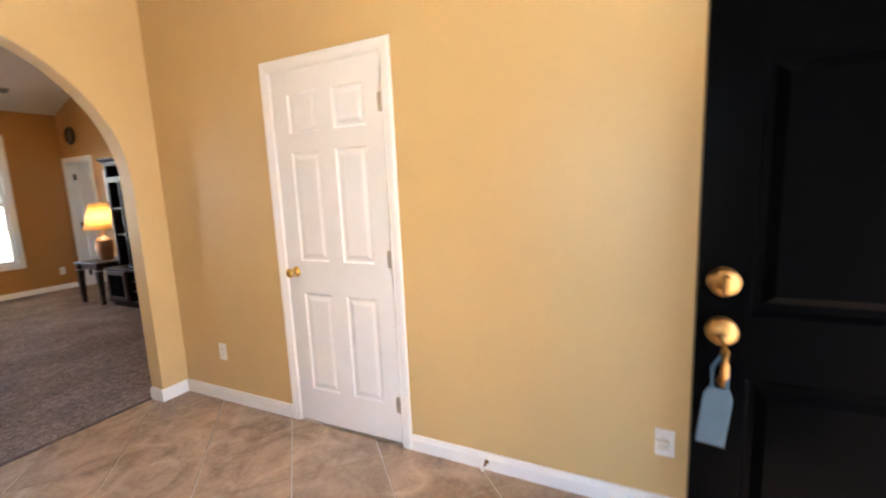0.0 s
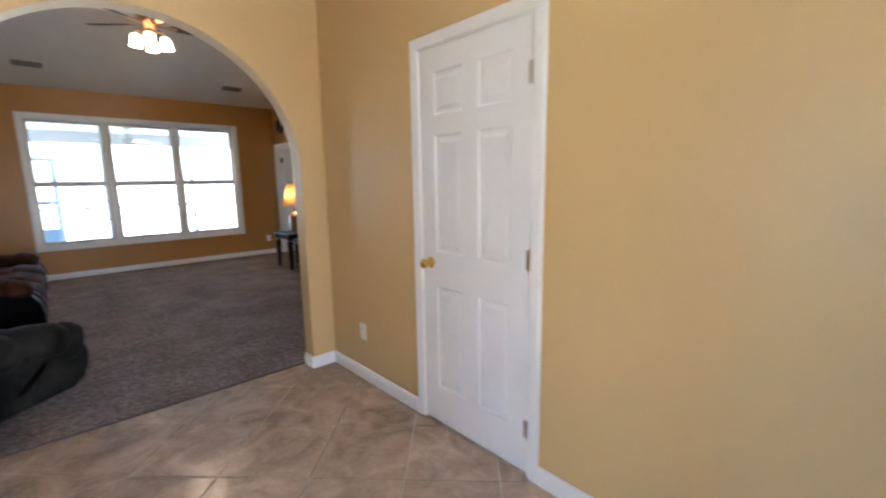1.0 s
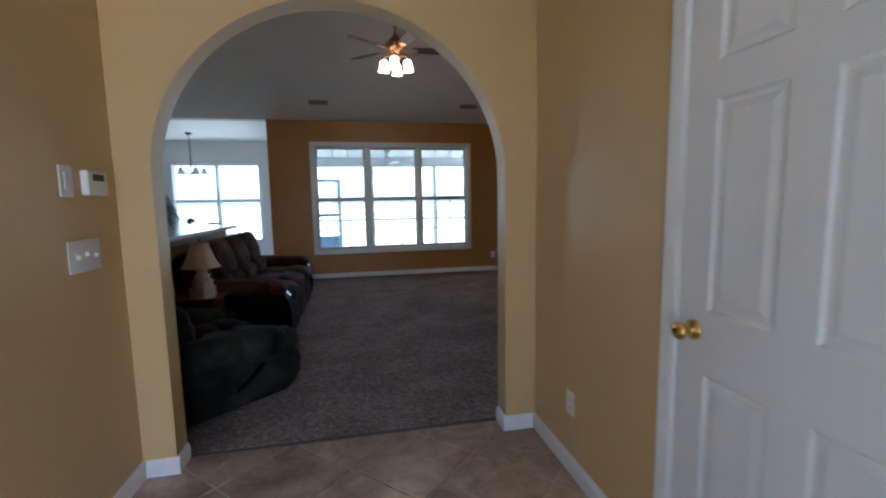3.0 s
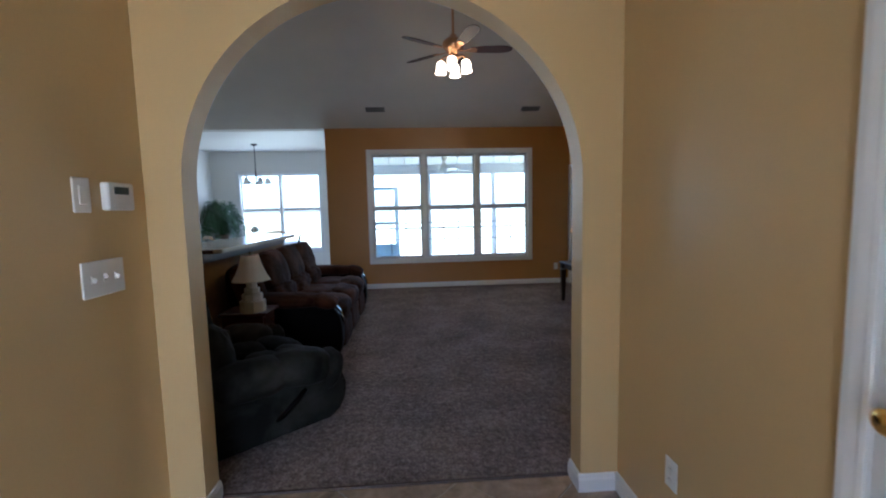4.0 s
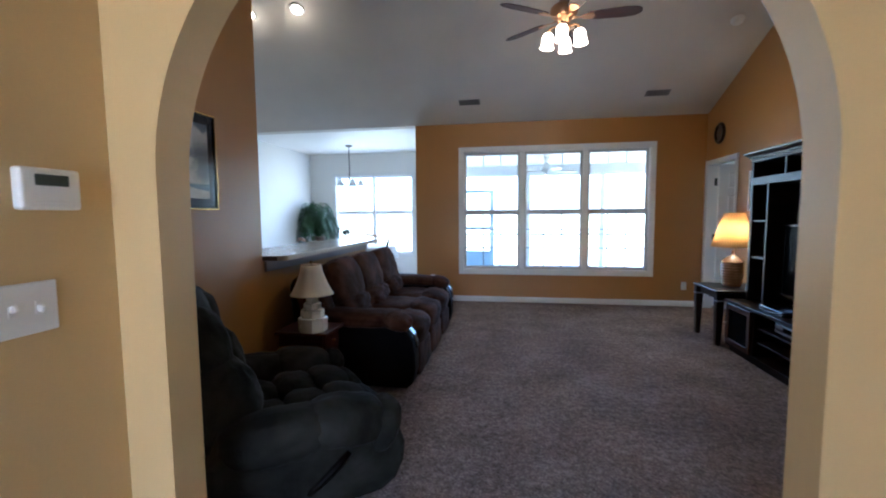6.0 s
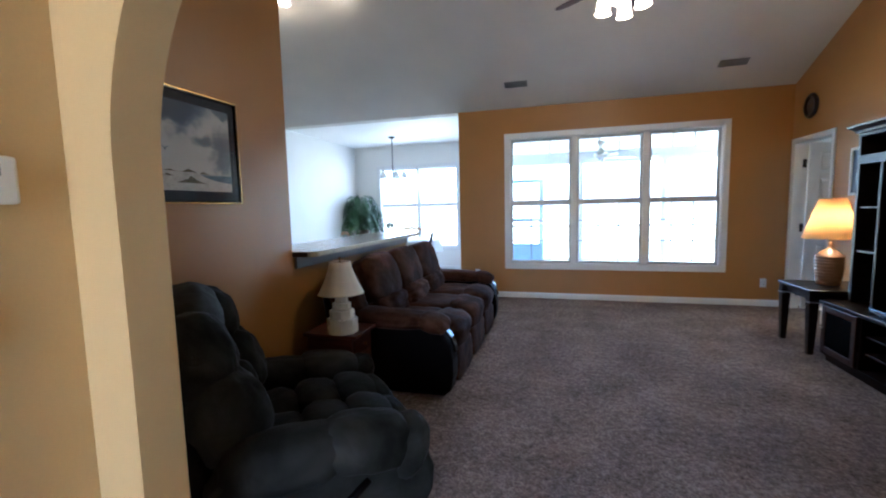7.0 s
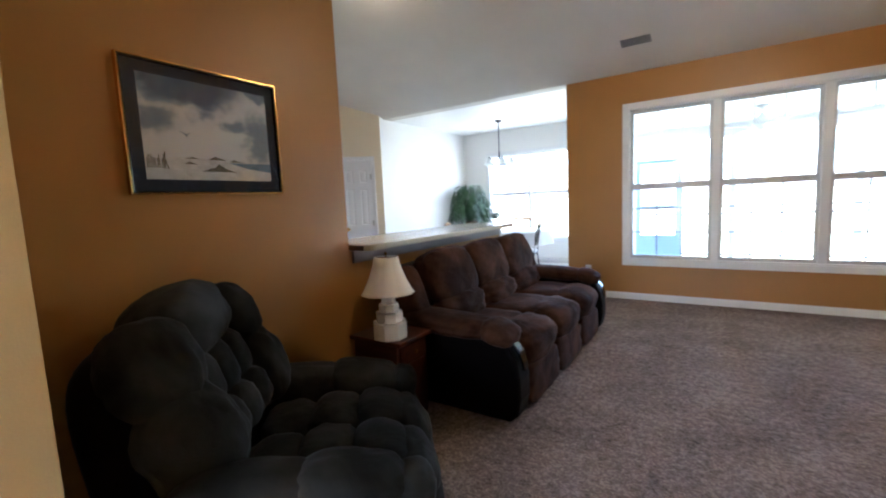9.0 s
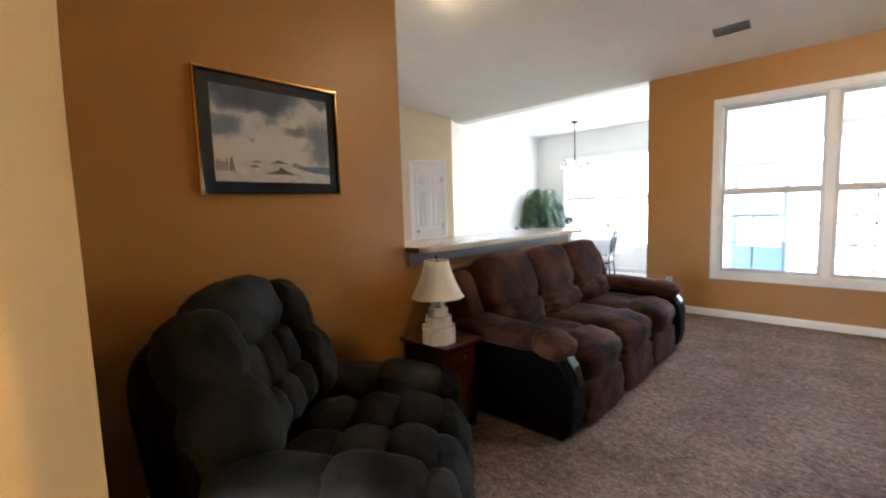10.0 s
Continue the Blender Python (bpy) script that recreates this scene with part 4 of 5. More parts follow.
mx0, mx1, mz0, mz1 = 0.068, pw - 0.058, 0.064, ph - 0.060
art = part("painting", box(mx0, mx1, -0.0135, -0.011, mz0, mz1), seascape(), pic, "pale clouds on blue-grey sky")
SAND = mat("painted_sand", (0.55, 0.55, 0.53), 0.6, spread=0.2, scale=30, detail=6)
SEA = mat("painted_sea", (0.12, 0.19, 0.26), 0.6, spread=0.3, scale=25)
DUNE = mat("painted_dune_grass", (0.12, 0.11, 0.08), 0.6, spread=0.5, scale=60)


def strip(pts, y0, y1):
    return prism(pts, y0, y1, "y")


aw, ah = mx1 - mx0, mz1 - mz0
part("painted_beach", strip([(mx0, mz0), (mx1, mz0), (mx1, mz0 + ah * 0.10), (mx0 + aw * 0.8, mz0 + ah * 0.13), (mx0 + aw * 0.55, mz0 + ah * 0.22), (mx0 + aw * 0.3, mz0 + ah * 0.23), (mx0, mz0 + ah * 0.20)], -0.0145, -0.0137), SAND, art)
part("painted_sea", strip([(mx0 + aw * 0.62, mz0 + ah * 0.19), (mx0 + aw * 0.8, mz0 + ah * 0.13), (mx1, mz0 + ah * 0.10), (mx1, mz0 + ah * 0.20)], -0.0155, -0.0147), SEA, art)
rnd = random.Random(5)


def dune(x0, x1, z0, top, peak):
    """A low painted hump with a ragged upper edge."""
    pts = [(mx0 + aw * x0, mz0 + ah * z0)]
    for j in range(17):
        q = j / 16
        k = (q / peak) ** 1.6 if q < peak else ((1 - q) / (1 - peak)) ** 1.3
        pts.append((mx0 + aw * (x0 + (x1 - x0) * (0.02 + 0.96 * q)), mz0 + ah * (z0 + 0.004 + (top - z0) * k * rnd.uniform(0.75, 1.1))))
    pts.append((mx0 + aw * x1, mz0 + ah * z0))
    return strip(pts, -0.0165, -0.0157)


for one in ((0.38, 0.68, 0.09, 0.165, 0.5), (0.44, 0.60, 0.215, 0.255, 0.4), (0.62, 0.74, 0.20, 0.225, 0.3), (0.27, 0.38, 0.215, 0.232, 0.5), (0.26, 0.36, 0.16, 0.185, 0.4)):
    part("painted_dune", dune(*one), DUNE, art)
b = bmesh.new()
for k in range(9):
    add_box(b, -0.0022, 0.0022, -0.0165, -0.0157, 0, ah * rnd.uniform(0.085, 0.13), turn=pose(mx0 + aw * (0.012 + 0.0135 * k), 0, mz0 + ah * 0.11, 0, rnd.uniform(-4, 4), 0))
add_box(b, -0.0025, 0.0025, -0.0170, -0.0158, 0, ah * 0.17, turn=pose(mx0 + aw * 0.125, 0, mz0 + ah * 0.10, 0, 3, 0))
add_box(b, -0.003, 0.003, -0.0168, -0.0159, 0, ah * 0.15, turn=pose(mx0 + aw * 0.15, 0, mz0 + ah * 0.10, 0, -16, 0))
part("painted_fence", b, DUNE, art)
bird = [(0.245, 0.475), (0.262, 0.484), (0.285, 0.470), (0.298, 0.455), (0.312, 0.472), (0.345, 0.480), (0.312, 0.462), (0.300, 0.425), (0.290, 0.452), (0.268, 0.474)]
part("painted_gull", strip([(mx0 + aw * x, mz0 + ah * z) for x, z in bird], -0.0165, -0.0157), SEA, art)
glass = part("picture_glass", box(fw, pw - fw, -0.021, -0.019, fw, ph - fw), PICGLASS, pic)
glass.visible_shadow = False

# ceiling vents lying in the slope
sl = math.degrees(math.atan(SLOPE))


def vent(x, y):
    o = thing("ceiling_vent", pose(x, y, vault(y), -sl, 0, 0), "grey slatted ceiling vent", "vent", "ceiling vents")
    part("frame", box(-0.15, 0.15, -0.06, 0.06, -0.004, 0.0, 0.001), VENT, o)
    for k in range(7):
        y0 = -0.045 + k * 0.015
        part("slat", box(-0.135, 0.135, -0.006, 0.006, -0.0015, 0.0015, turn=pose(0, y0, -0.010, 35, 0, 0)), VENT, o)
    return o


vent(0.27, 8.53)
vent(2.77, 8.53)

# kitchen spotlights under the sloped ceiling
BULB = glow("lit_bulb", (1.0, 0.80, 0.52), 3.0)


def spotlight(x, y):
    """A recessed can with a trim ring, lying in the slope."""
    o = thing("recessed_spotlight", pose(x, y, vault(y), -sl, 0, 0), "white recessed spotlight in the sloped ceiling, lit", "spotlight", "kitchen spotlights")
    part("trim_ring", lathe([(0.052, -0.001), (0.085, -0.001), (0.082, -0.010), (0.058, -0.012), (0.052, -0.006)], 28), PLASTIC, o, smooth=True)
    part("bulb", pillow((0, 0, -0.016), (0.055, 0.055, 0.024), p=2, cuts=5), BULB, o, "lit bulb", True)
    return o


for px in (-2.03, -1.45):
    spotlight(px, 6.88)
    lamp("spotlight_bulb", (px, 6.86, vault(6.88) - 0.18), 0.13, (1.0, 0.72, 0.42), 0.04)


# ---- seating ----
def sofa(m):
    """Three-seat reclining sofa facing +x; origin under its middle."""
    o = thing("sofa", m, "dark brown microfibre three-seat reclining sofa with puffed cushions and black trim", "sofa")
    W, arm = 1.13, 0.25
    part("base", box(-0.42, 0.40, -W + 0.10, W - 0.10, 0.02, 0.34, 0.02), SOFADARK, o, "dark lower body")
    part("back_frame", pillow((-0.43, 0, 0.48), (0.11, W - 0.06, 0.42), rot(0, -8, 0), p=8, cuts=10), SOFADARK, o, "dark back panel", True)
    iw = (2 * W - 2 * arm) / 3
    for k in range(3):
        y = -W + arm + iw * (k + 0.5)
        b = pillow((0.02, y, 0.405), (0.27, iw / 2 - 0.002, 0.098), p=3.8, cuts=16, crease=0.045, seed=k * 3.3, dent=0.10)
        part("seat_cushion", b, SOFAFAB, o, smooth=True)
        b = pillow((0.335, y, 0.375), (0.155, iw / 2 - 0.003, 0.128), rot(0, 12, 0), p=3.2, cuts=16, crease=0.05, seed=k * 2.1 + 9)
        part("seat_front", b, SOFAFAB, o, smooth=True)
        b = pillow((0.425, y, 0.155), (0.052, iw / 2 - 0.006, 0.132), rot(0, -2, 0), p=5, cuts=14, crease=0.06, seed=k + 20)
        part("footrest_panel", b, SOFAFAB, o, smooth=True)
        b = pillow((-0.290, y, 0.780), (0.115, iw / 2 + 0.006, 0.205), rot(0, -17, 0), p=3.8, cuts=18, crease=0.055, seed=k * 5.7 + 2)
        part("back_cushion", b, SOFAFAB, o, smooth=True)
        b = pillow((-0.195, y, 0.550), (0.115, iw / 2 - 0.002, 0.110), rot(0, -14, 0), p=3.0, cuts=16, crease=0.12, seed=k * 1.9 + 5)
        part("lumbar_cushion", b, SOFAFAB, o, smooth=True)
    for s in (-1, 1):
        y = s * (W - arm / 2)
        prof = [(-0.46, 0.02), (0.42, 0.02), (0.465, 0.06), (0.487, 0.16), (0.487, 0.28), (0.465, 0.39), (0.41, 0.48), (0.30, 0.51), (-0.40, 0.53), (-0.46, 0.40)]
        part("arm_panel", prism(prof, y - 0.085, y + 0.085, "y", 0.02), SOFADARK, o, "dark arm side")
        b = pillow((-0.02, y, 0.553), (0.37, arm / 2 + 0.012, 0.068), rot(0, 2, 0), p=2.8, cuts=16, crease=0.05, seed=s * 4.4 + 1)
        part("arm_pad", b, SOFAFAB, o, smooth=True)
        b = pillow((0.335, y, 0.535), (0.115, arm / 2 + 0.010, 0.068), rot(0, 17, 0), p=2.6, cuts=12, crease=0.07, seed=s * 2.4 + 7)
        part("arm_front_pad", b, SOFAFAB, o, "gathered arm front", smooth=True)
        pts = [(0.435, 0.490), (0.474, 0.44), (0.495, 0.38), (0.500, 0.335), (0.487, 0.335), (0.481, 0.38), (0.460, 0.43), (0.420, 0.48)]
        part("arm_trim", prism(pts, y - 0.036, y + 0.036, "y", 0.006), GLOSSBLACK, o, "glossy black arm front trim")
        part("back_wing", pillow((-0.345, s * (W - 0.13), 0.64), (0.125, 0.092, 0.265), rot(0, -19, 0), p=3.6, cuts=12, crease=0.04, seed=s * 6), SOFAFAB, o, smooth=True)
        for xx in (-0.36, 0.30):
            part("foot", lathe([(0.022, 0), (0.026, 0.02), (0.026, 0.03)], 12, Matrix.Translation((xx, s * (W - 0.14), 0.004))), GLOSSBLACK, o)
    return o


sofa(pose(-0.345, 6.585, 0, 0, 0, 0))


def recliner(m):
    """Plush tufted recliner facing +x; origin under its middle."""
    o = thing("recliner", m, "dark grey-green plush recliner with tufted overstuffed back and rolled arms", "recliner")
    part("base", box(-0.40, 0.36, -0.40, 0.40, 0.015, 0.33, 0.02), SOFADARK, o, "dark base")
    part("back_shell", pillow((-0.490, 0, 0.470), (0.120, 0.445, 0.440), rot(0, -9, 0), p=5, cuts=14), SOFADARK, o, "black back shell", True)
    R = rot(0, -17, 0)

    def on_back(z, y, out=0.0):
        """A place on the leaning back at a height z along it."""
        v = R @ Vector((out, 0, z))
        return (-0.335 + v.x, y, 0.36 + v.z)

    part("head_bolster", pillow(on_back(0.550, 0, 0.020), (0.150, 0.250, 0.150), R @ rot(3, 0, 0), p=2.7, cuts=18, crease=0.05, seed=3), RECLFAB, o, smooth=True)
    for s in (-1, 1):
        part("back_wing", pillow(on_back(0.468, s * 0.325, 0.055), (0.145, 0.104, 0.165), R @ rot(s * 7, 0, s * -16), p=2.5, cuts=16, crease=0.06, seed=s * 7 + 1), RECLFAB, o, smooth=True)
        part("back_wing", pillow(on_back(0.205, s * 0.330, 0.080), (0.155, 0.108, 0.200), R @ rot(s * -4, -6, s * -16), p=2.5, cuts=16, crease=0.08, seed=s * 5 + 2), RECLFAB, o, smooth=True)
    for k in (-1, 0, 1):
        part("back_tuft", pillow(on_back(0.325, k * 0.152, 0.060), (0.092, 0.086, 0.132), R @ rot(k * 7, 0, 0), p=2.4, cuts=12, crease=0.05, seed=k + 11), RECLFAB, o, smooth=True)
        part("back_tuft", pillow(on_back(0.150, k * 0.150, 0.090), (0.094, 0.086, 0.105), R @ rot(k * -5, 0, 0), p=2.4, cuts=12, crease=0.06, seed=k + 15), RECLFAB, o, smooth=True)
    for k in (-1, 1):
        for j, (x, z, tilt) in enumerate(((-0.12, 0.355, -3), (0.085, 0.372, 2), (0.285, 0.372, 12), (0.415, 0.300, 58), (0.445, 0.150, 84))):
            part("seat_tuft", pillow((x, k * 0.154, z), (0.120, 0.162, 0.074), rot(0, tilt, 0), p=2.5, cuts=12, crease=0.06, seed=k * 2 + j * 3.1), RECLFAB, o, smooth=True)
    for s in (-1, 1):
        y = s * 0.435
        prof = [(-0.40, 0.03), (0.34, 0.03), (0.42, 0.07), (0.465, 0.15), (0.475, 0.24), (0.45, 0.31), (0.38, 0.37), (0.31, 0.40), (-0.34, 0.43), (-0.40, 0.38)]
        part("side_panel", prism(prof, y - 0.085, y + 0.088, "y", 0.03), RECLFAB, o, "plush side panel")
        part("arm_pad", pillow((-0.120, y, 0.408), (0.245, 0.120, 0.112), rot(0, 2, 0), p=2.9, cuts=16, crease=0.05, seed=s * 3 + 40), RECLFAB, o, smooth=True)
        part("arm_front_pad", pillow((0.190, y, 0.400), (0.190, 0.128, 0.116), rot(0, 9, 0), p=2.8, cuts=16, crease=0.05, seed=s * 3 + 44), RECLFAB, o, smooth=True)
        part("arm_front_roll", pillow((0.370, y, 0.335), (0.080, 0.116, 0.135), rot(0, 24, 0), p=2.5, cuts=12, crease=0.07, seed=s * 3 + 48), RECLFAB, o, smooth=True)
    part("lever", tube([(-0.02, -0.50, 0.14), (0.03, -0.522, 0.165), (0.12, -0.526, 0.235), (0.18, -0.520, 0.28)], [0.018, 0.016, 0.019, 0.016], 8), SOFADARK, o, "black release lever", True)
    return o


recliner(pose(-0.330, 4.436, 0.004, 0, 0, 41))

# ---- side table and lamp between the seats ----
def leg(x, y, h, r0=0.018, r1=0.028):
    b = bmesh.new()
    vs = [b.verts.new((x + sx * r, y + sy * r, z)) for r, z in ((r0, 0.0), (r1, h - 0.08), (r1, h)) for sx, sy in ((-1, -1), (1, -1), (1, 1), (-1, 1))]
    for q in (0, 4):
        for k in range(4):
            b.faces.new((vs[q + k], vs[q + (k + 1) % 4], vs[q + 4 + (k + 1) % 4], vs[q + 4 + k]))
    b.faces.new(vs[3::-1])
    b.faces.new(vs[8:])
    bmesh.ops.bevel(b, geom=b.edges[:], offset=0.002, segments=1, affect="EDGES")
    return b


tb = thing("side_table", pose(-0.62, 5.19, 0.004), "small cherry-stained side table with a drawer and closed sides", "side table")
part("tabletop", box(-0.16, 0.23, -0.095, 0.225, 0.522, 0.546, 0.006), CHERRY, tb)
part("body", box(-0.14, 0.19, -0.075, 0.205, 0.060, 0.522, 0.003), CHERRY, tb)
part("drawer_front", box(0.1905, 0.202, -0.055, 0.185, 0.405, 0.505, 0.003), CHERRY, tb)
part("door", box(0.1905, 0.202, -0.055, 0.185, 0.085, 0.390, 0.003), CHERRY, tb)
for z in (0.455, 0.30):
    part("knob", lathe([(0.006, 0), (0.006, 0.010), (0.013, 0.016), (0.010, 0.024), (0, 0.025)], 12, Matrix.Translation((0.202, 0.065 if z > 0.4 else -0.025, z)) @ Matrix.Rotation(radians(90), 4, "Y")), OLDBRASS, tb, smooth=True)
for x in (-0.115, 0.165):
    for y in (-0.050, 0.180):
        part("foot", box(x - 0.022, x + 0.022, y - 0.022, y + 0.022, 0.0, 0.060, 0.003), CHERRY, tb)

tl = thing("table_lamp", pose(-0.525, 5.180, 0.550) @ Matrix.Scale(0.94, 4), "unlit table lamp with tiered cream ceramic base and ivory shade", "lamp")


def tier(w, z0, z1):
    """One eight-sided tier with rounded edges."""
    c = w * 0.42
    return prism([(w, c), (c, w), (-c, w), (-w, c), (-w, -c), (-c, -w), (c, -w), (w, -c)], z0, z1, "z", 0.006)


for w, z0, z1 in ((0.100, 0.0, 0.105), (0.080, 0.105, 0.165), (0.060, 0.165, 0.215), (0.042, 0.215, 0.262)):
    part("base_tier", tier(w, z0, z1), CERAMIC, tl)
part("neck", lathe([(0.012, 0.262), (0.012, 0.29), (0.018, 0.292), (0.018, 0.33), (0, 0.33)], 14), OLDBRASS, tl)
prof = [(0.158, 0.280), (0.151, 0.288), (0.122, 0.345), (0.098, 0.405), (0.080, 0.46), (0.072, 0.505), (0.069, 0.505), (0.077, 0.46), (0.095, 0.405), (0.119, 0.345), (0.148, 0.288), (0.155, 0.280)]
b = bmesh.new()
rings = []
for r, z in prof:
    rings.append([b.verts.new((r * (1 + 0.035 * abs(math.cos(4 * 2 * math.pi * k / 64))) * math.cos(2 * math.pi * k / 64), r * (1 + 0.035 * abs(math.cos(4 * 2 * math.pi * k / 64))) * math.sin(2 * math.pi * k / 64), z)) for k in range(64)])
for a, c in zip(rings, rings[1:] + rings[:1]):
    for k in range(64):
        b.faces.new((a[k], a[(k + 1) % 64], c[(k + 1) % 64], c[k]))
part("shade", b, SHADE, tl, "ivory panelled bell shade", True)
part("finial", lathe([(0.004, 0.50), (0.004, 0.515), (0.010, 0.522), (0.009, 0.532), (0, 0.538)], 10), OLDBRASS, tl, smooth=True)
part("spider", box(-0.071, 0.071, -0.002, 0.002, 0.498, 0.502), OLDBRASS, tl)

# ---- bar top ----
bx0, bx1, by0, by1 = -1.50, -0.86, 5.42, 7.98


def bar_outline(g=0.0):
    pts = []
    for cx, cy, a0, r in ((bx1 - 0.06 - g, by0 + 0.06 + g, -90, 0.06), (bx1 - 0.30 - g, by1 - 0.30 - g, 0, 0.30), (bx0 + 0.28 + g, by1 - 0.28 - g, 90, 0.28)):
        pts += [(cx + r * math.cos(radians(a0 + k * 15)), cy + r * math.sin(radians(a0 + k * 15))) for k in range(7)]
    return pts + [(bx0 + g, by0 + g)]


bar = thing("bar_top", pose(0, 0, 0), "long raised bar top in speckled laminate with a cream edge", "bar top")
part("edge_band", prism(bar_outline(), 1.020, 1.056, "z", 0.003), LAMEDGE, bar, "cream edge band")
# thin band that paints the shaded end of the bar darker
part("end_band", box(bx0 + 0.01, bx1 - 0.065, by0 - 0.005, by0 - 0.0005, 1.021, 1.055, 0.001), SHADEDEDGE, bar, "cream end edge painted dark for shade")
part("surface", prism(bar_outline(0.004), 1.0565, 1.060, "z", 0.001), LAMINATE, bar, "speckled laminate")
bk = thing("bar_trim", pose(0, 0, 0), "white trim board under the end of the bar top", "trim")
part("board", box(LL - WT - 0.01, LL + 0.012, 7.722, 7.76, 0.0, 1.019, 0.003), TRIM, bk)
# added strip, its grey imitating the orange wall's sheen
part("sheen_board", box(LL + 0.001, LL + 0.022, WE + 0.02, 7.70, 0.935, 1.019, 0.003), SHEENGREY, bk, "grey board added for wall sheen under the overhang")
kc = thing("kitchen_cabinet", pose(0, 0, 0), "pale base cabinet with worktop behind the bar", "cabinet")
part("body", box(-1.75, LL - WT - 0.005, 5.42, 7.70, 0.0, 0.88, 0.005), TRIM, kc)
part("worktop", box(-1.79, LL - WT - 0.005, 5.42, 7.70, 0.8805, 0.915, 0.005), LAMINATE, kc)

# ---- television wall unit ----
uy0, uy1, ux0, ux1 = 4.95, 6.965, 3.00, 3.575
tv = thing("wall_unit", pose(0, 0, 0), "espresso-stained television wall unit with open shelves and crown", "wall unit")
part("plinth", box(ux0 + 0.03, ux1, uy0 + 0.02, uy1 - 0.02, 0.004, 0.06), DARKBASE, tv)
part("desk_top", box(ux0 - 0.02, ux1, uy0 - 0.02, uy1 + 0.02, 0.485, 0.515, 0.006), DARKBASE, tv)
part("floor_board", box(ux0, ux1, uy0, uy1, 0.06, 0.085, 0.002), DARKBASE, tv)
for y in (uy0, 5.43, 6.48, uy1 - 0.025):
    part("upright", box(ux0 + 0.004, ux1, y, y + 0.025, 0.085, 0.485, 0.002), DARKBASE, tv)
part("back_panel", box(ux1 - 0.012, ux1, uy0 + 0.02, uy1 - 0.02, 0.085, 1.86), DARKBASE, tv)
part("shelf", box(ux0 + 0.03, ux1 - 0.013, 5.457, 6.478, 0.335, 0.352, 0.002), DARKBASE, tv)
part("shelf", box(ux0 + 0.03, ux1 - 0.013, 5.457, 6.478, 0.205, 0.222, 0.002), DARKBASE, tv)
for y0, y1 in ((uy0 + 0.027, 5.428), (6.507, uy1 - 0.027)):
    dr = part("cabinet_door", frame_ring(0, y1 - y0, 0, 0.392, 0.05, 0, 0.02, 0.003), DARKCHERRY, tv, "dark reddish door frame")
    dr.matrix_local = pose(ux0 - 0.018, y1, 0.089, 0, 0, -90)
    gl = part("door_glass", box(0.045, y1 - y0 - 0.045, 0.008, 0.011, 0.045, 0.347), TVSCREEN, dr, "dark glass")
    part("door_knob", lathe([(0.005, 0), (0.005, 0.012), (0.011, 0.018), (0, 0.026)], 12, Matrix.Translation((0.025 if y0 < 5.5 else 0.025, -0.001, 0.2)) @ Matrix.Rotation(radians(90), 4, "X")), NICKEL, dr, smooth=True)
hx = 3.16
for y in (uy0 + 0.01, uy1 - 0.045):
    part("hutch_side", box(hx, ux1 - 0.013, y, y + 0.035, 0.516, 1.86, 0.003), ESPRESSO, tv)
for y in (5.20, 6.68):
    part("hutch_divider", box(hx + 0.01, ux1 - 0.013, y, y + 0.025, 0.516, 1.63, 0.003), ESPRESSO, tv)
part("hutch_rail", box(hx - 0.004, ux1 - 0.014, uy0 + 0.045, uy1 - 0.045, 1.63, 1.70, 0.003), ESPRESSO, tv)
part("hutch_top", box(hx - 0.004, ux1 - 0.014, uy0 + 0.012, uy1 - 0.012, 1.845, 1.875, 0.003), ESPRESSO, tv)
for y in (5.45, 5.95, 6.44):
    part("cubby_divider", box(hx + 0.01, ux1 - 0.013, y, y + 0.022, 1.70, 1.845, 0.002), ESPRESSO, tv)
for z in (0.93, 1.28):
    for y0, y1 in ((uy0 + 0.046, 5.199), (6.706, uy1 - 0.046)):
        part("side_shelf", box(hx + 0.015, ux1 - 0.013, y0, y1, z, z + 0.018, 0.002), ESPRESSO, tv)
pr = [(0, 0), (0.012, 0.0), (0.018, 0.018), (0.035, 0.035), (0.052, 0.045), (0.056, 0.062), (0, 0.062)]
b = bmesh.new()
rows = []
for x, y, sx, sy in ((ux1 - 0.002, uy0 + 0.012, 0, -1), (hx - 0.004, uy0 + 0.012, -1, -1), (hx - 0.004, uy1 - 0.012, -1, 1), (ux1 - 0.002, uy1 - 0.012, 0, 1)):
    rows.append([b.verts.new((x + sx * a, y + sy * a, 1.8755 + c)) for a, c in pr])
for a, c in zip(rows, rows[1:]):
    for k in range(len(pr)):
        b.faces.new((a[k], a[(k + 1) % len(pr)], c[(k + 1) % len(pr)], c[k]))
b.faces.new(rows[0])
b.faces.new(rows[-1])

part("crown", b, ESPRESSO, tv, "moulded crown")
part("crown_board", box(hx - 0.02, ux1 - 0.002, uy0, uy1, 1.915, 1.936), ESPRESSO, tv)

t = thing("television", pose(3.30, 5.95, 0.516), "large black flat-screen television, switched off", "television")
part("screen_case", box(-0.03, 0.04, -0.66, 0.66, 0.09, 0.755, 0.008), GLOSSBLACK, t)
part("screen", box(-0.0325, -0.0295, -0.63, 0.63, 0.135, 0.73), TVSCREEN, t, "dark glossy screen")
part("neck", box(-0.02, 0.03, -0.10, 0.10, 0.02, 0.10, 0.006), GLOSSBLACK, t)
part("stand", box(-0.12, 0.10, -0.28, 0.28, 0.001, 0.020, 0.008), GLOSSBLACK, t)
part("logo_bar", box(-0.034, -0.0325, -0.04, 0.04, 0.105, 0.117), SILVER, t)


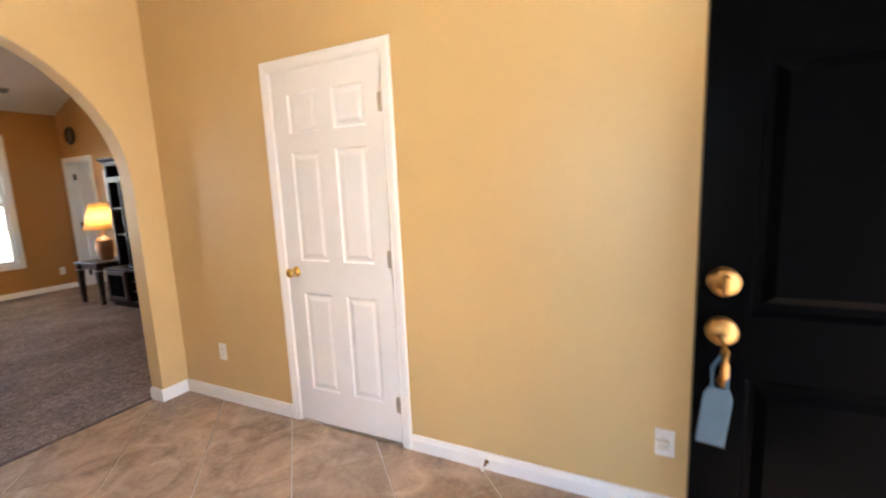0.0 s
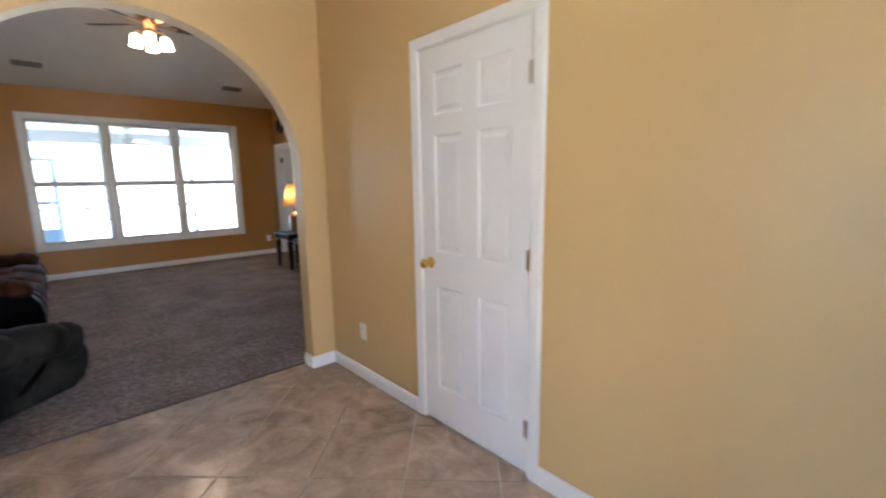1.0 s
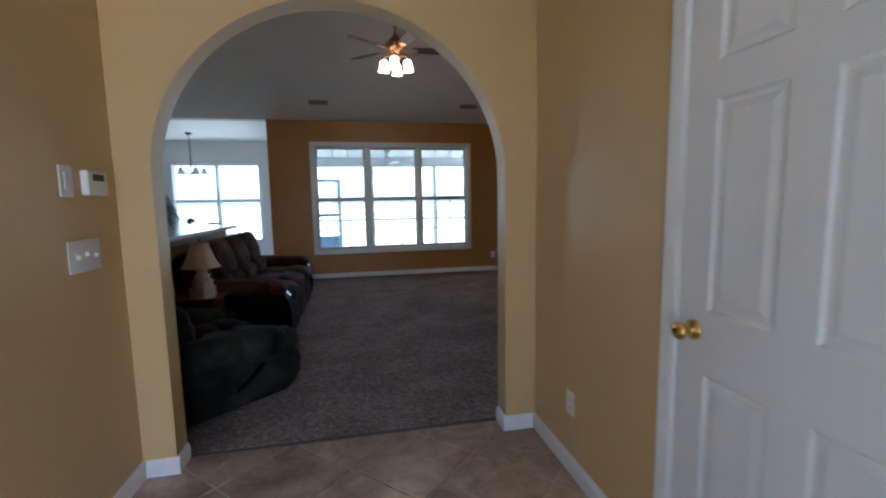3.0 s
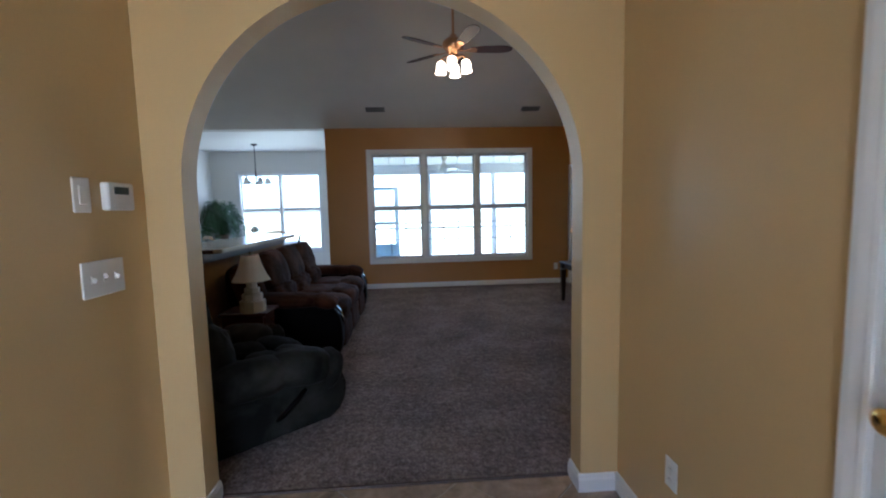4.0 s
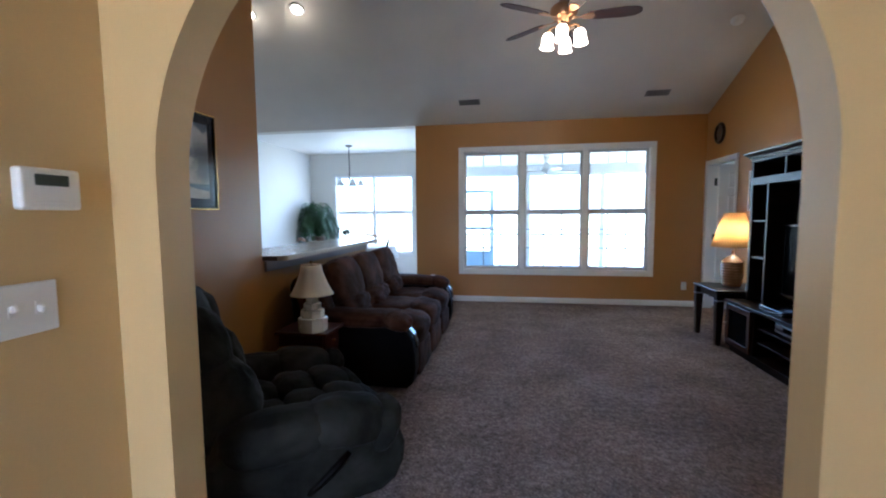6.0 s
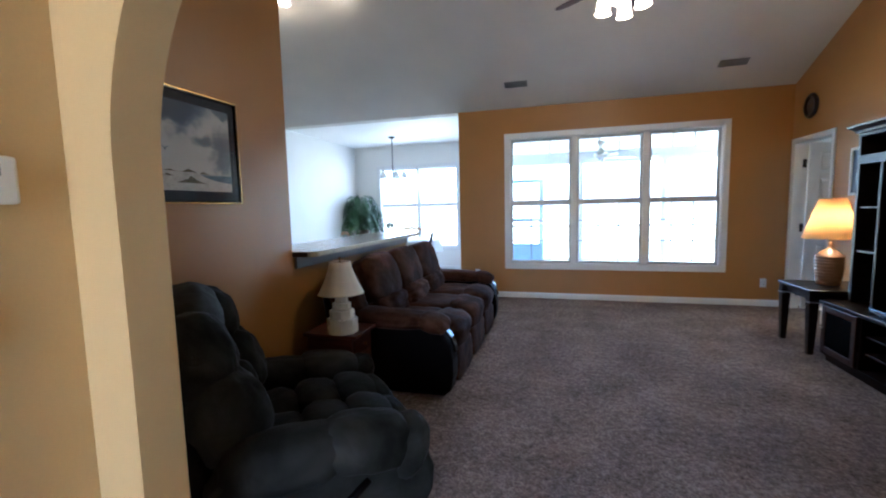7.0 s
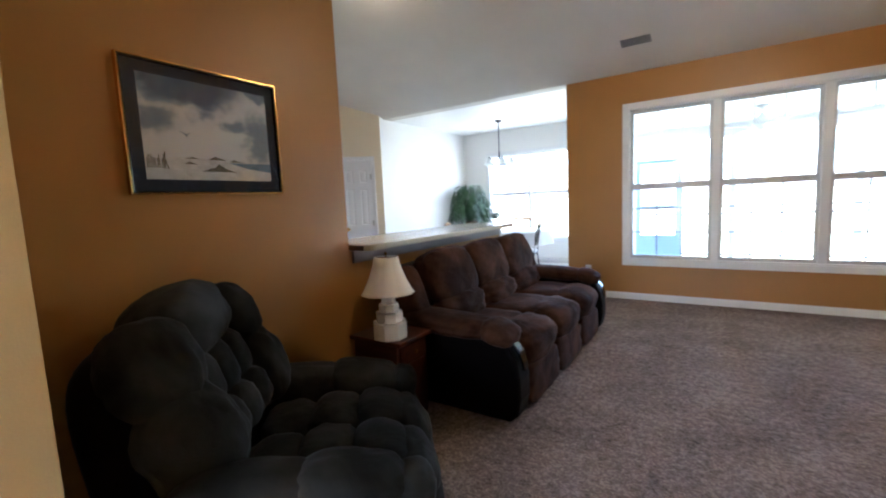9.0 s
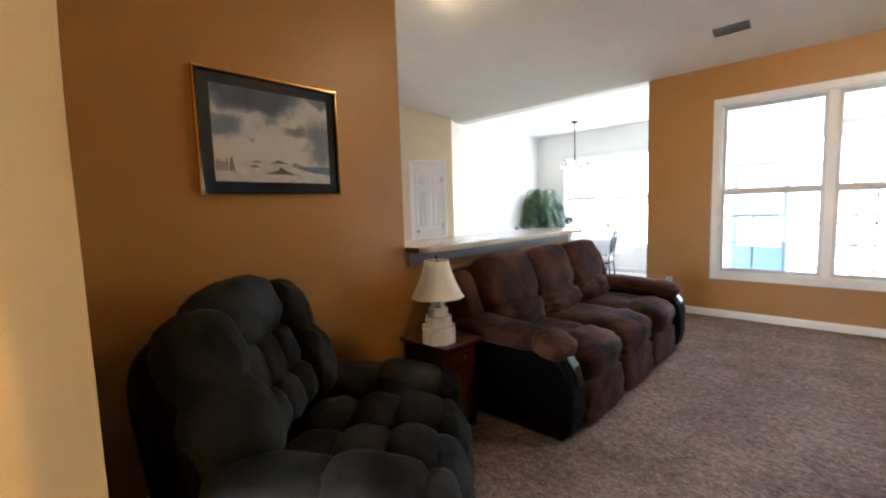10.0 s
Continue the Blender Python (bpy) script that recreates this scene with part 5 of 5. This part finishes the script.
def player(name, m, w, dd, h, label, face):
    o = thing(name, m, label, "media player")
    part("case", box(0, dd, -w / 2, w / 2, 0.006, h, 0.004), DARKPLASTIC, o)
    part("front", box(-0.004, 0.001, -w / 2 + 0.004, w / 2 - 0.004, 0.010, h - 0.006, 0.002), DARKPLASTIC, o)
    trim = part("trim", frame_ring(-w / 2 + 0.01, w / 2 - 0.01, 0.016, h - 0.012, 0.010, -0.002, 0.0, 0.0005), face, o, "pale front trim")
    trim.matrix_local = pose(-0.0045, 0, 0, 0, 0, -90)
    part("display", box(-0.006, -0.0035, -w * 0.22, w * 0.22, h * 0.40, h * 0.72), TVSCREEN, o, "dark display")
    part("tray", box(-0.006, -0.0035, w * 0.25, w * 0.44, h * 0.55, h * 0.75), face, o)
    for s in (-1, 1):
        part("foot", box(0.03, 0.05, s * w * 0.4 - 0.01, s * w * 0.4 + 0.01, 0, 0.007), DARKPLASTIC, o)
    return o


player("video_player", pose(3.08, 6.10, 0.352), 0.43, 0.3, 0.095, "dark video player with silver trim on the shelf", SILVER)
player("cable_box", pose(3.08, 5.85, 0.222), 0.40, 0.28, 0.07, "black cable box on the shelf", DARKPLASTIC)
sb = thing("sound_bar", pose(3.10, 6.32, 0.516), "small black console on the unit's top", "game console")
part("case", box(-0.06, 0.12, -0.17, 0.17, 0, 0.045, 0.006), GLOSSBLACK, sb)
part("front_strip", box(-0.062, -0.059, -0.15, 0.15, 0.024, 0.034), SILVER, sb, "silver strip")

# ---- console table with the lit lamp ----
ct = thing("end_table", pose(3.215, 7.315, 0.004), "square dark-stained end table with tapered legs", "end table")
part("tabletop", box(-0.285, 0.285, -0.285, 0.285, 0.548, 0.576, 0.006), ESPRESSO, ct)
part("apron", box(-0.235, 0.235, -0.235, 0.235, 0.475, 0.548, 0.003), ESPRESSO, ct)
for x in (-0.24, 0.24):
    for y in (-0.24, 0.24):
        part("leg", leg(x, y, 0.547, 0.022, 0.036), ESPRESSO, ct)
        part("leg_collar", box(x - 0.039, x + 0.039, y - 0.039, y + 0.039, 0.462, 0.474, 0.002), SILVER, ct, "pale metal collar")

TAN = mat("tan_ribbed_ceramic", (0.30, 0.155, 0.080), 0.22, spread=0.15, scale=8, coat=0.5)
rl = thing("table_lamp", pose(3.22, 7.36, 0.581), "lit table lamp with a ribbed tan ceramic urn and cream shade", "lamp")
prof = [(0.085, 0.0), (0.088, 0.012)]
for k in range(9):
    z = 0.02 + k * 0.028
    r = 0.088 + 0.022 * math.sin(min(1, (k + 1) / 7.5) * math.pi * 0.62)
    prof += [(r - 0.006, z), (r, z + 0.007), (r, z + 0.018), (r - 0.006, z + 0.027)]
prof += [(0.085, 0.285), (0.055, 0.315), (0.025, 0.33), (0.018, 0.36), (0.018, 0.39), (0, 0.39)]
part("urn", lathe(prof, 32), TAN, rl, "ribbed tan ceramic", True)
LITSHADE = mat("lit_shade_fabric", (0.80, 0.62, 0.36), 0.9, spread=0.05, scale=5, bump=0.0008, bump_scale=250)
see_through(LITSHADE, (0.85, 0.62, 0.32), 0.6)
b = bmesh.new()
rings = [[b.verts.new((r * (1 + 0.012 * (k % 2)) * math.cos(2 * math.pi * k / 72), r * (1 + 0.012 * (k % 2)) * math.sin(2 * math.pi * k / 72), z)) for k in range(72)] for r, z in ((0.205, 0.425), (0.095, 0.785), (0.093, 0.785), (0.203, 0.425))]
for a, c in zip(rings, rings[1:] + rings[:1]):
    for k in range(72):
        b.faces.new((a[k], a[(k + 1) % 72], c[(k + 1) % 72], c[k]))
part("shade", b, LITSHADE, rl, "pleated cream shade glowing warm", True)
part("harp", tube([(0, 0, 0.39), (0.05, 0, 0.48), (0.05, 0, 0.66), (0, 0, 0.78), (-0.05, 0, 0.66), (-0.05, 0, 0.48), (0, 0, 0.39)], 0.003, 6), OLDBRASS, rl)
part("bulb", pillow((0, 0, 0.52), (0.03, 0.03, 0.05), p=2, cuts=5), BULB, rl, "lit bulb", True)
lamp("table_lamp_bulb", (3.22, 7.36, 1.18), 0.8, (1.0, 0.76, 0.45), 0.04)


# ---- ceiling fan ----
def ceiling_fan(m, rod, lit, label, blades=5, turn0=-3, metal=FANBRASS, blade_mat=FANWOOD):
    """Origin at the ceiling; rod: its length."""
    o = thing("ceiling_fan", m, label, "ceiling fan")
    part("canopy", lathe([(0, -0.002), (0.075, -0.002), (0.070, -0.03), (0.040, -0.07), (0.018, -0.085), (0, -0.085)], 24), metal, o, smooth=True)
    part("downrod", lathe([(0.013, -rod), (0.013, -0.08)], 12), metal, o)
    z = -rod
    part("motor", lathe([(0, z + 0.03), (0.035, z + 0.03), (0.045, z), (0.085, z - 0.02), (0.118, z - 0.05), (0.125, z - 0.085), (0.110, z - 0.12), (0.085, z - 0.14), (0.055, z - 0.15), (0.050, z - 0.19), (0, z - 0.19)], 28), metal, o, "brass motor housing", True)
    for k in range(blades):
        a = turn0 + 360 / blades * k
        outline = [(0.20, -0.050), (0.30, -0.062), (0.52, -0.070), (0.61, -0.060), (0.655, -0.030), (0.665, 0.0), (0.655, 0.030), (0.61, 0.060), (0.52, 0.070), (0.30, 0.062), (0.20, 0.050)]
        bl = part("blade", prism(outline, -0.003, 0.003, "z", 0.001), blade_mat, o)
        bl.matrix_local = pose(0, 0, z - 0.135, 0, 0, a) @ pose(0, 0, 0, -12, 0, 0)
        ir = prism([(0.07, -0.02), (0.14, -0.012), (0.19, -0.035), (0.25, -0.040), (0.27, 0.0), (0.25, 0.040), (0.19, 0.035), (0.14, 0.012), (0.07, 0.02)], -0.010, -0.004, "z", 0.001)
        part("blade_iron", ir, metal, bl, "brass blade bracket")
    if lit:
        part("light_hub", lathe([(0.05, z - 0.19), (0.062, z - 0.21), (0.055, z - 0.24), (0.02, z - 0.26), (0.008, z - 0.29), (0, z - 0.29)], 20), metal, o, smooth=True)
        for k in range(4):
            a = 78 + 90 * k
            part("light_arm", tube([Vector(p) @ Matrix.Rotation(radians(-a), 3, "Z") for p in ((0.05, 0, z - 0.22), (0.09, 0, z - 0.20), (0.125, 0, z - 0.215), (0.135, 0, z - 0.25))], 0.009, 8), metal, o, smooth=True)
            M = Matrix.Rotation(radians(a), 4, "Z") @ pose(0.137, 0, z - 0.25, 0, -5, 0) @ Matrix.Scale(1.1, 4)
            part("glass_shade", lathe([(0.020, 0), (0.038, -0.010), (0.046, -0.035), (0.047, -0.085), (0.050, -0.105), (0.058, -0.122), (0.055, -0.122), (0.047, -0.105), (0.044, -0.085), (0.043, -0.035), (0.035, -0.013), (0.016, -0.003)], 20, M, 0.03, 10), LITGLASS, o, "glowing frosted glass shade", True)
            part("bulb", pillow(M @ Vector((0, 0, -0.06)), (0.024, 0.024, 0.04), p=2, cuts=4), BULB, o, "lit bulb", True)
        part("pull_chain", tube([(0.02, -0.03, z - 0.26), (0.022, -0.032, z - 0.40)], 0.0022, 6), metal, o)
        part("chain_knob", pillow((0.022, -0.032, z - 0.41), (0.007, 0.007, 0.012), p=2, cuts=3), metal, o, smooth=True)
    return o


LITGLASS = glow("lit_frosted_glass", (1.0, 0.72, 0.42), 0.9)
FX, FY = 1.33, 6.50
ceiling_fan(pose(FX, FY, vault(FY)), 0.50, True, "brass ceiling fan with dark wooden blades and four lit glass shades")
for k in range(4):
    a = radians(78 + 90 * k)
    lamp("fan_bulb", (FX + 0.15 * math.cos(a), FY + 0.15 * math.sin(a), vault(FY) - 0.50 - 0.40), 0.25, (1.0, 0.70, 0.40), 0.03)

sd = thing("smoke_detector", pose(3.2, 7.45, vault(7.45), -sl, 0, 0), "round white smoke detector on the sloped ceiling", "smoke detector")
part("base", lathe([(0, 0), (0.065, 0), (0.065, -0.012), (0, -0.012)], 28), PLASTIC, sd)
part("cover", lathe([(0.060, -0.012), (0.056, -0.030), (0.035, -0.040), (0, -0.041)], 28), PLASTIC, sd, smooth=True)

# ---- dining corner ----
pn = thing("chandelier", pose(-2.36, 10.58, EAVE), "hanging metal chandelier with white glass bell shades", "chandelier")
part("canopy", lathe([(0, -0.001), (0.065, -0.001), (0.060, -0.02), (0.02, -0.035), (0, -0.035)], 20), IRON, pn, smooth=True)
b = bmesh.new()
for k in range(16):
    z = -0.035 - k * 0.032
    M = pose(0, 0, z - 0.018, 90, 0, 90 * (k % 2))
    add_tube(b, [M @ Vector((0.009 * math.cos(a), 0.018 * math.sin(a), 0)) for a in [2 * math.pi * j / 8 for j in range(9)]], 0.005, 5)
part("chain", b, IRON, pn)
part("stem", lathe([(0.010, -0.82), (0.022, -0.80), (0.012, -0.74), (0.018, -0.68), (0.012, -0.60), (0.014, -0.55)], 14), IRON, pn, smooth=True)
for k in range(5):
    a = 20 + 72 * k
    T = Matrix.Rotation(radians(a), 4, "Z")
    part("arm", tube([T @ Vector(p) for p in ((0.01, 0, -0.78), (0.09, 0, -0.80), (0.17, 0, -0.74), (0.215, 0, -0.66), (0.225, 0, -0.68))], 0.010, 7), IRON, pn, smooth=True)
    part("glass_shade", lathe([(0.02, 0), (0.04, -0.02), (0.052, -0.07), (0.075, -0.12), (0.072, -0.12), (0.049, -0.07), (0.036, -0.02), (0.016, -0.004)], 18, T @ pose(0.225, 0, -0.68)), MILKGLASS, pn, "white glass bell shade", True)

tbx, tby = -2.05, 10.55
dt = thing("dining_table", pose(tbx, tby, 0), "round dining table on a pedestal", "table")
part("tabletop", lathe([(0.57, 0.715), (0.60, 0.725), (0.60, 0.738), (0.57, 0.745), (0, 0.745)], 40), SEATWOOD, dt)
part("pedestal", lathe([(0.22, 0.0), (0.20, 0.04), (0.06, 0.10), (0.05, 0.40), (0.09, 0.68), (0.20, 0.714)], 24), IRON, dt, smooth=True)
cl = thing("tablecloth", pose(tbx, tby, 0), "pale cloth draped over the dining table", "tablecloth")
b = bmesh.new()
rings = []
for r, z, wv in ((0.02, 0.75, 0), (0.60, 0.75, 0), (0.615, 0.74, 0), (0.63, 0.64, 0.02), (0.645, 0.52, 0.04)):
    rings.append([b.verts.new((r * (1 + wv * math.sin(9 * 2 * math.pi * k / 72)) * math.cos(2 * math.pi * k / 72), r * (1 + wv * math.sin(9 * 2 * math.pi * k / 72)) * math.sin(2 * math.pi * k / 72), z)) for k in range(72)])
for a, c in zip(rings, rings[1:]):
    for k in range(72):
        b.faces.new((a[k], a[(k + 1) % 72], c[(k + 1) % 72], c[k]))
b.faces.new(rings[0])
part("cloth", b, PATIO, cl, smooth=True)


def dining_chair(m):
    """Facing +x; iron frame with an oak top rail."""
    o = thing("dining_chair", m, "dark iron dining chair with scrolled back and oak top rail", "chair", "chairs round the table")
    part("seat", pillow((0, 0, 0.455), (0.21, 0.21, 0.03), p=5, cuts=6), PATIO, o, "pale seat pad", True)
    part("seat_frame", box(-0.20, 0.20, -0.20, 0.20, 0.40, 0.425, 0.005), IRON, o)
    for x, y in ((0.18, -0.18), (0.18, 0.18)):
        part("leg", tube([(x, y, 0.41), (x + 0.02, y * 1.05, 0.0)], 0.011, 7), IRON, o)
    for y in (-0.19, 0.19):
        part("back_post", tube([(-0.24, y, 0.0), (-0.19, y, 0.42), (-0.22, y, 0.70), (-0.28, y, 0.94)], 0.011, 7), IRON, o)
    part("top_rail", prism([(-0.23, 0.935), (-0.12, 0.965), (0, 0.975), (0.12, 0.965), (0.23, 0.935), (0.23, 0.895), (0.12, 0.915), (0, 0.92), (-0.12, 0.915), (-0.23, 0.895)], -0.295, -0.265, "x", 0.004), SEATWOOD, o, "oak top rail")
    part("lower_rail", tube([(-0.205, -0.19, 0.56), (-0.205, 0.19, 0.56)], 0.008, 6), IRON, o)
    for k in (-1, 0, 1):
        pts = [(-0.205 - 0.06 * s, k * 0.09 + 0.035 * math.sin(s * 2 * math.pi), 0.56 + 0.34 * s) for s in [j / 10 for j in range(11)]]
        part("scroll", tube(pts, 0.006, 6), IRON, o)
    return o


ch = dining_chair(pose(-1.66, 9.95, 0, 0, 0, 192))
copy_thing(ch, pose(-2.75, 9.85, 0, 0, 0, 45))
copy_thing(ch, pose(-2.24, 10.98, 0, 0, 0, -90))

tp = thing("topiary", pose(-2.42, 10.50, 0.752), "small round dark topiary ball in a pot on the table", "potted plant")
part("pot", lathe([(0.045, 0), (0.06, 0.09), (0.065, 0.10), (0.055, 0.10), (0.05, 0.085), (0, 0.085)], 18), POT, tp, smooth=True)
part("stem", lathe([(0.006, 0.085), (0.006, 0.22)], 8), POT, tp)
b = bmesh.new()
rnd = random.Random(5)
for k in range(420):
    d = Vector((rnd.gauss(0, 1), rnd.gauss(0, 1), rnd.gauss(0, 1))).normalized()
    p = Vector((0, 0, 0.285)) + d * rnd.uniform(0.055, 0.088)
    u = d.orthogonal().normalized() * 0.012
    w = d.cross(u).normalized() * 0.007
    u = u + d * 0.008
    b.faces.new([b.verts.new(p + q) for q in (-u, w, u, -w)])
part("leaf_ball", b, LEAFDARK, tp)

# weeping plant on a stand
ps = thing("plant_stand", pose(-3.40, 11.25, 0), "dark iron plant stand", "plant stand")
part("tray", lathe([(0, 0.70), (0.25, 0.70), (0.25, 0.715), (0, 0.715)], 32), IRON, ps)
for k in range(3):
    a = radians(30 + 120 * k)
    part("leg", tube([(0.14 * math.cos(a), 0.14 * math.sin(a), 0.70), (0.10 * math.cos(a), 0.10 * math.sin(a), 0.35), (0.19 * math.cos(a), 0.19 * math.sin(a), 0.0)], 0.010, 7), IRON, ps)
fp = thing("fern", pose(-3.40, 11.25, 0.716), "large green weeping fern in a brown basket", "potted plant")
part("basket", lathe([(0.10, 0), (0.15, 0.17), (0.16, 0.20), (0.14, 0.20), (0.13, 0.17), (0, 0.17)], 22), POT, fp, smooth=True)
rnd = random.Random(11)
for k in range(130):
    a, q = rnd.uniform(0, 2 * math.pi), rnd.random()
    q = math.acos(1 - q) if q < 1 else 1.5
    reach, rise = 0.13 + 0.34 * math.sin(q) + rnd.uniform(-0.10, 0.07), 0.22 + 0.64 * math.cos(q) + rnd.uniform(-0.10, 0.06)
    drop = rnd.uniform(0.25, 0.95)
    b = bmesh.new()
    pts = []
    for j in range(11):
        s = j / 10
        r = reach * (1 - (1 - s) ** 2.2)
        z = 0.18 + rise * math.sin(min(1, s * 1.9) * math.pi / 2) - drop * max(0, s - 0.38) ** 1.35 * 1.6
        pts.append(Vector((r * math.cos(a + 0.3 * s), r * math.sin(a + 0.3 * s), z)))
    add_tube(b, pts, [0.004 - 0.0003 * j for j in range(11)], 4)
    for j in range(2, 11):
        for q in (0.0, 0.5):
            p = pts[j].lerp(pts[j - 1], q)
            d = (pts[j] - pts[j - 1]).normalized()
            side = d.cross(Vector((0, 0, 1))).normalized()
            for s in (-1, 1):
                l = 0.10 * rnd.uniform(0.6, 1.2)
                tip = p + side * s * l * 0.7 + d * l * 0.5 - Vector((0, 0, l * rnd.uniform(0.3, 0.9)))
                mid_ = (p + tip) / 2 + d * 0.008
                mid2 = (p + tip) / 2 - d * 0.008 + Vector((0, 0, 0.006))
                b.faces.new([b.verts.new(v) for v in (p, mid_, tip, mid2)])
    part("frond", b, LEAF, fp)

pl = thing("planter", pose(-3.46, 11.07, 0.716, 0, 0, 12), "small white rectangular planter beside the fern", "planter")
part("pot", box(-0.10, 0.10, -0.045, 0.045, 0.0, 0.105, 0.012, 3), CERAMIC, pl)
part("rim", frame_ring(-0.104, 0.104, -0.049, 0.049, 0.010, 0.100, 0.112, 0.002), CERAMIC, pl).matrix_local = Matrix.Rotation(radians(-90), 4, "X") @ Matrix.Scale(-1, 4, (0, 1, 0))

# ---- porch and garden ----
setting("ceiling_porch", box(DR + WT, 4.7, LN + WT, 12.95, 2.52, 2.62), WHITEWALL, "pale panelled porch ceiling", "ceiling")
pb = thing("porch_beam", pose(0, 0, 0), "white porch beam with posts and a rail", "porch")
part("beam", box(DR + WT, 4.7, 12.75, 12.95, 2.28, 2.52, 0.005), TRIM, pb)
for x in (-0.42, 1.25, 2.95, 4.6):
    part("post", box(x - 0.05, x + 0.05, 12.80, 12.90, -0.06, 2.28, 0.004), TRIM, pb)
part("rail", box(DR + WT, 4.7, 12.82, 12.88, 0.86, 0.91, 0.004), TRIM, pb)
part("rail", box(DR + WT, 4.7, 12.83, 12.87, 0.10, 0.14, 0.004), TRIM, pb)
for k in range(12):
    part("ceiling_batten", box(DR + WT + 0.25 + k * 0.42, DR + WT + 0.275 + k * 0.42, LN + WT + 0.02, 12.74, 2.507, 2.519), TRIM, pb)
ceiling_fan(pose(1.55, 11.2, 2.519), 0.16, False, "white porch ceiling fan", 4, 20, PLASTIC, PLASTIC)
sdoor = thing("porch_door", pose(-0.36, 12.72, -0.055), "pale blue-grey porch screen door with a lower panel", "door")
b = box(0, 0.08, -0.02, 0.02, 0, 2.02, 0.003)
add_box(b, 0.70, 0.80, -0.02, 0.02, 0, 2.02, 0.003)
for z0, z1 in ((0, 0.06), (0.48, 0.54), (1.05, 1.13), (1.94, 2.02)):
    add_box(b, 0.08, 0.70, -0.02, 0.02, z0, z1, 0.003)
part("door_frame", b, SIDING, sdoor)
part("lower_panel", box(0.078, 0.702, -0.008, 0.008, 0.058, 0.482), SIDING, sdoor)
part("door_handle", box(0.735, 0.765, -0.045, -0.02, 1.0, 1.08, 0.004), NICKEL, sdoor)
fe = thing("fence", pose(0, 0, 0), "far wire and post garden fence", "fence")
for k in range(14):
    x = -18 + k * 3.0
    part("post", box(x - 0.05, x + 0.05, 29.95, 30.05, -0.3, 1.0, 0.005), CONCRETE, fe)
for z in (0.35, 0.85):
    part("wire", box(-18, 21, 29.99, 30.01, z - 0.012, z + 0.012), CONCRETE, fe)

# ---- entry floor tiles, laid on the diagonal ----
def clipped(poly):
    for axis, lim, keep in ((0, FL, 1), (0, FR, -1), (1, FF - 0.1, 1), (1, AB - 0.012, -1)):
        out = []
        for p, q in zip(poly, poly[1:] + poly[:1]):
            ip, iq = (p[axis] - lim) * keep >= 0, (q[axis] - lim) * keep >= 0
            if ip:
                out.append(p)
            if ip != iq:
                s = (lim - p[axis]) / (q[axis] - p[axis])
                out.append((p[0] + s * (q[0] - p[0]), p[1] + s * (q[1] - p[1])))
        poly = out
        if len(poly) < 3:
            return []
    return poly


def tile_mesh(poly):
    """A tile with a rounded upper edge, its top at z = 0."""
    b = bmesh.new()
    n = len(poly)
    cx, cy = sum(p[0] for p in poly) / n, sum(p[1] for p in poly) / n
    rows = [[b.verts.new((x, y, -0.008)) for x, y in poly], [b.verts.new((x, y, -0.0022)) for x, y in poly]]
    rows.append([b.verts.new((x + (cx - x) / max(0.02, math.hypot(cx - x, cy - y)) * 0.003, y + (cy - y) / max(0.02, math.hypot(cx - x, cy - y)) * 0.003, 0.0)) for x, y in poly])
    for lo_, hi_ in zip(rows, rows[1:]):
        for k in range(n):
            b.faces.new((lo_[k], lo_[(k + 1) % n], hi_[(k + 1) % n], hi_[k]))
    b.faces.new(rows[2])
    return b


ft = bpy.data.objects["floor_foyer"]
S, gr, r2 = 0.447, 0.0035, math.sqrt(0.5)
whole = None
for i in range(-9, 9):
    for j in range(-9, 9):
        u0, v0 = 2.395 + i * S, -0.485 + j * S
        quad = [((u + v) * r2, (u - v) * r2) for u, v in ((u0 + gr, v0 + gr), (u0 + S - gr, v0 + gr), (u0 + S - gr, v0 + S - gr), (u0 + gr, v0 + S - gr))]
        cut = clipped(quad)
        if len(cut) < 3:
            continue
        cx, cy = (2 * u0 + S + 2 * v0 + S) / 2 * r2, (2 * u0 + S - 2 * v0 - S) / 2 * r2
        if cut == quad:
            if whole is None:
                whole = part("tile", tile_mesh([(x - cx, y - cy) for x, y in quad]), TILE, ft)
                t_ = whole
            else:
                t_ = new("tile", whole.data)
                t_.parent = ft
            t_.location = (cx, cy, 0)
        else:
            t_ = part("tile", tile_mesh([(x - cx, y - cy) for x, y in cut]), TILE, ft)
            t_.location = (cx, cy, 0)
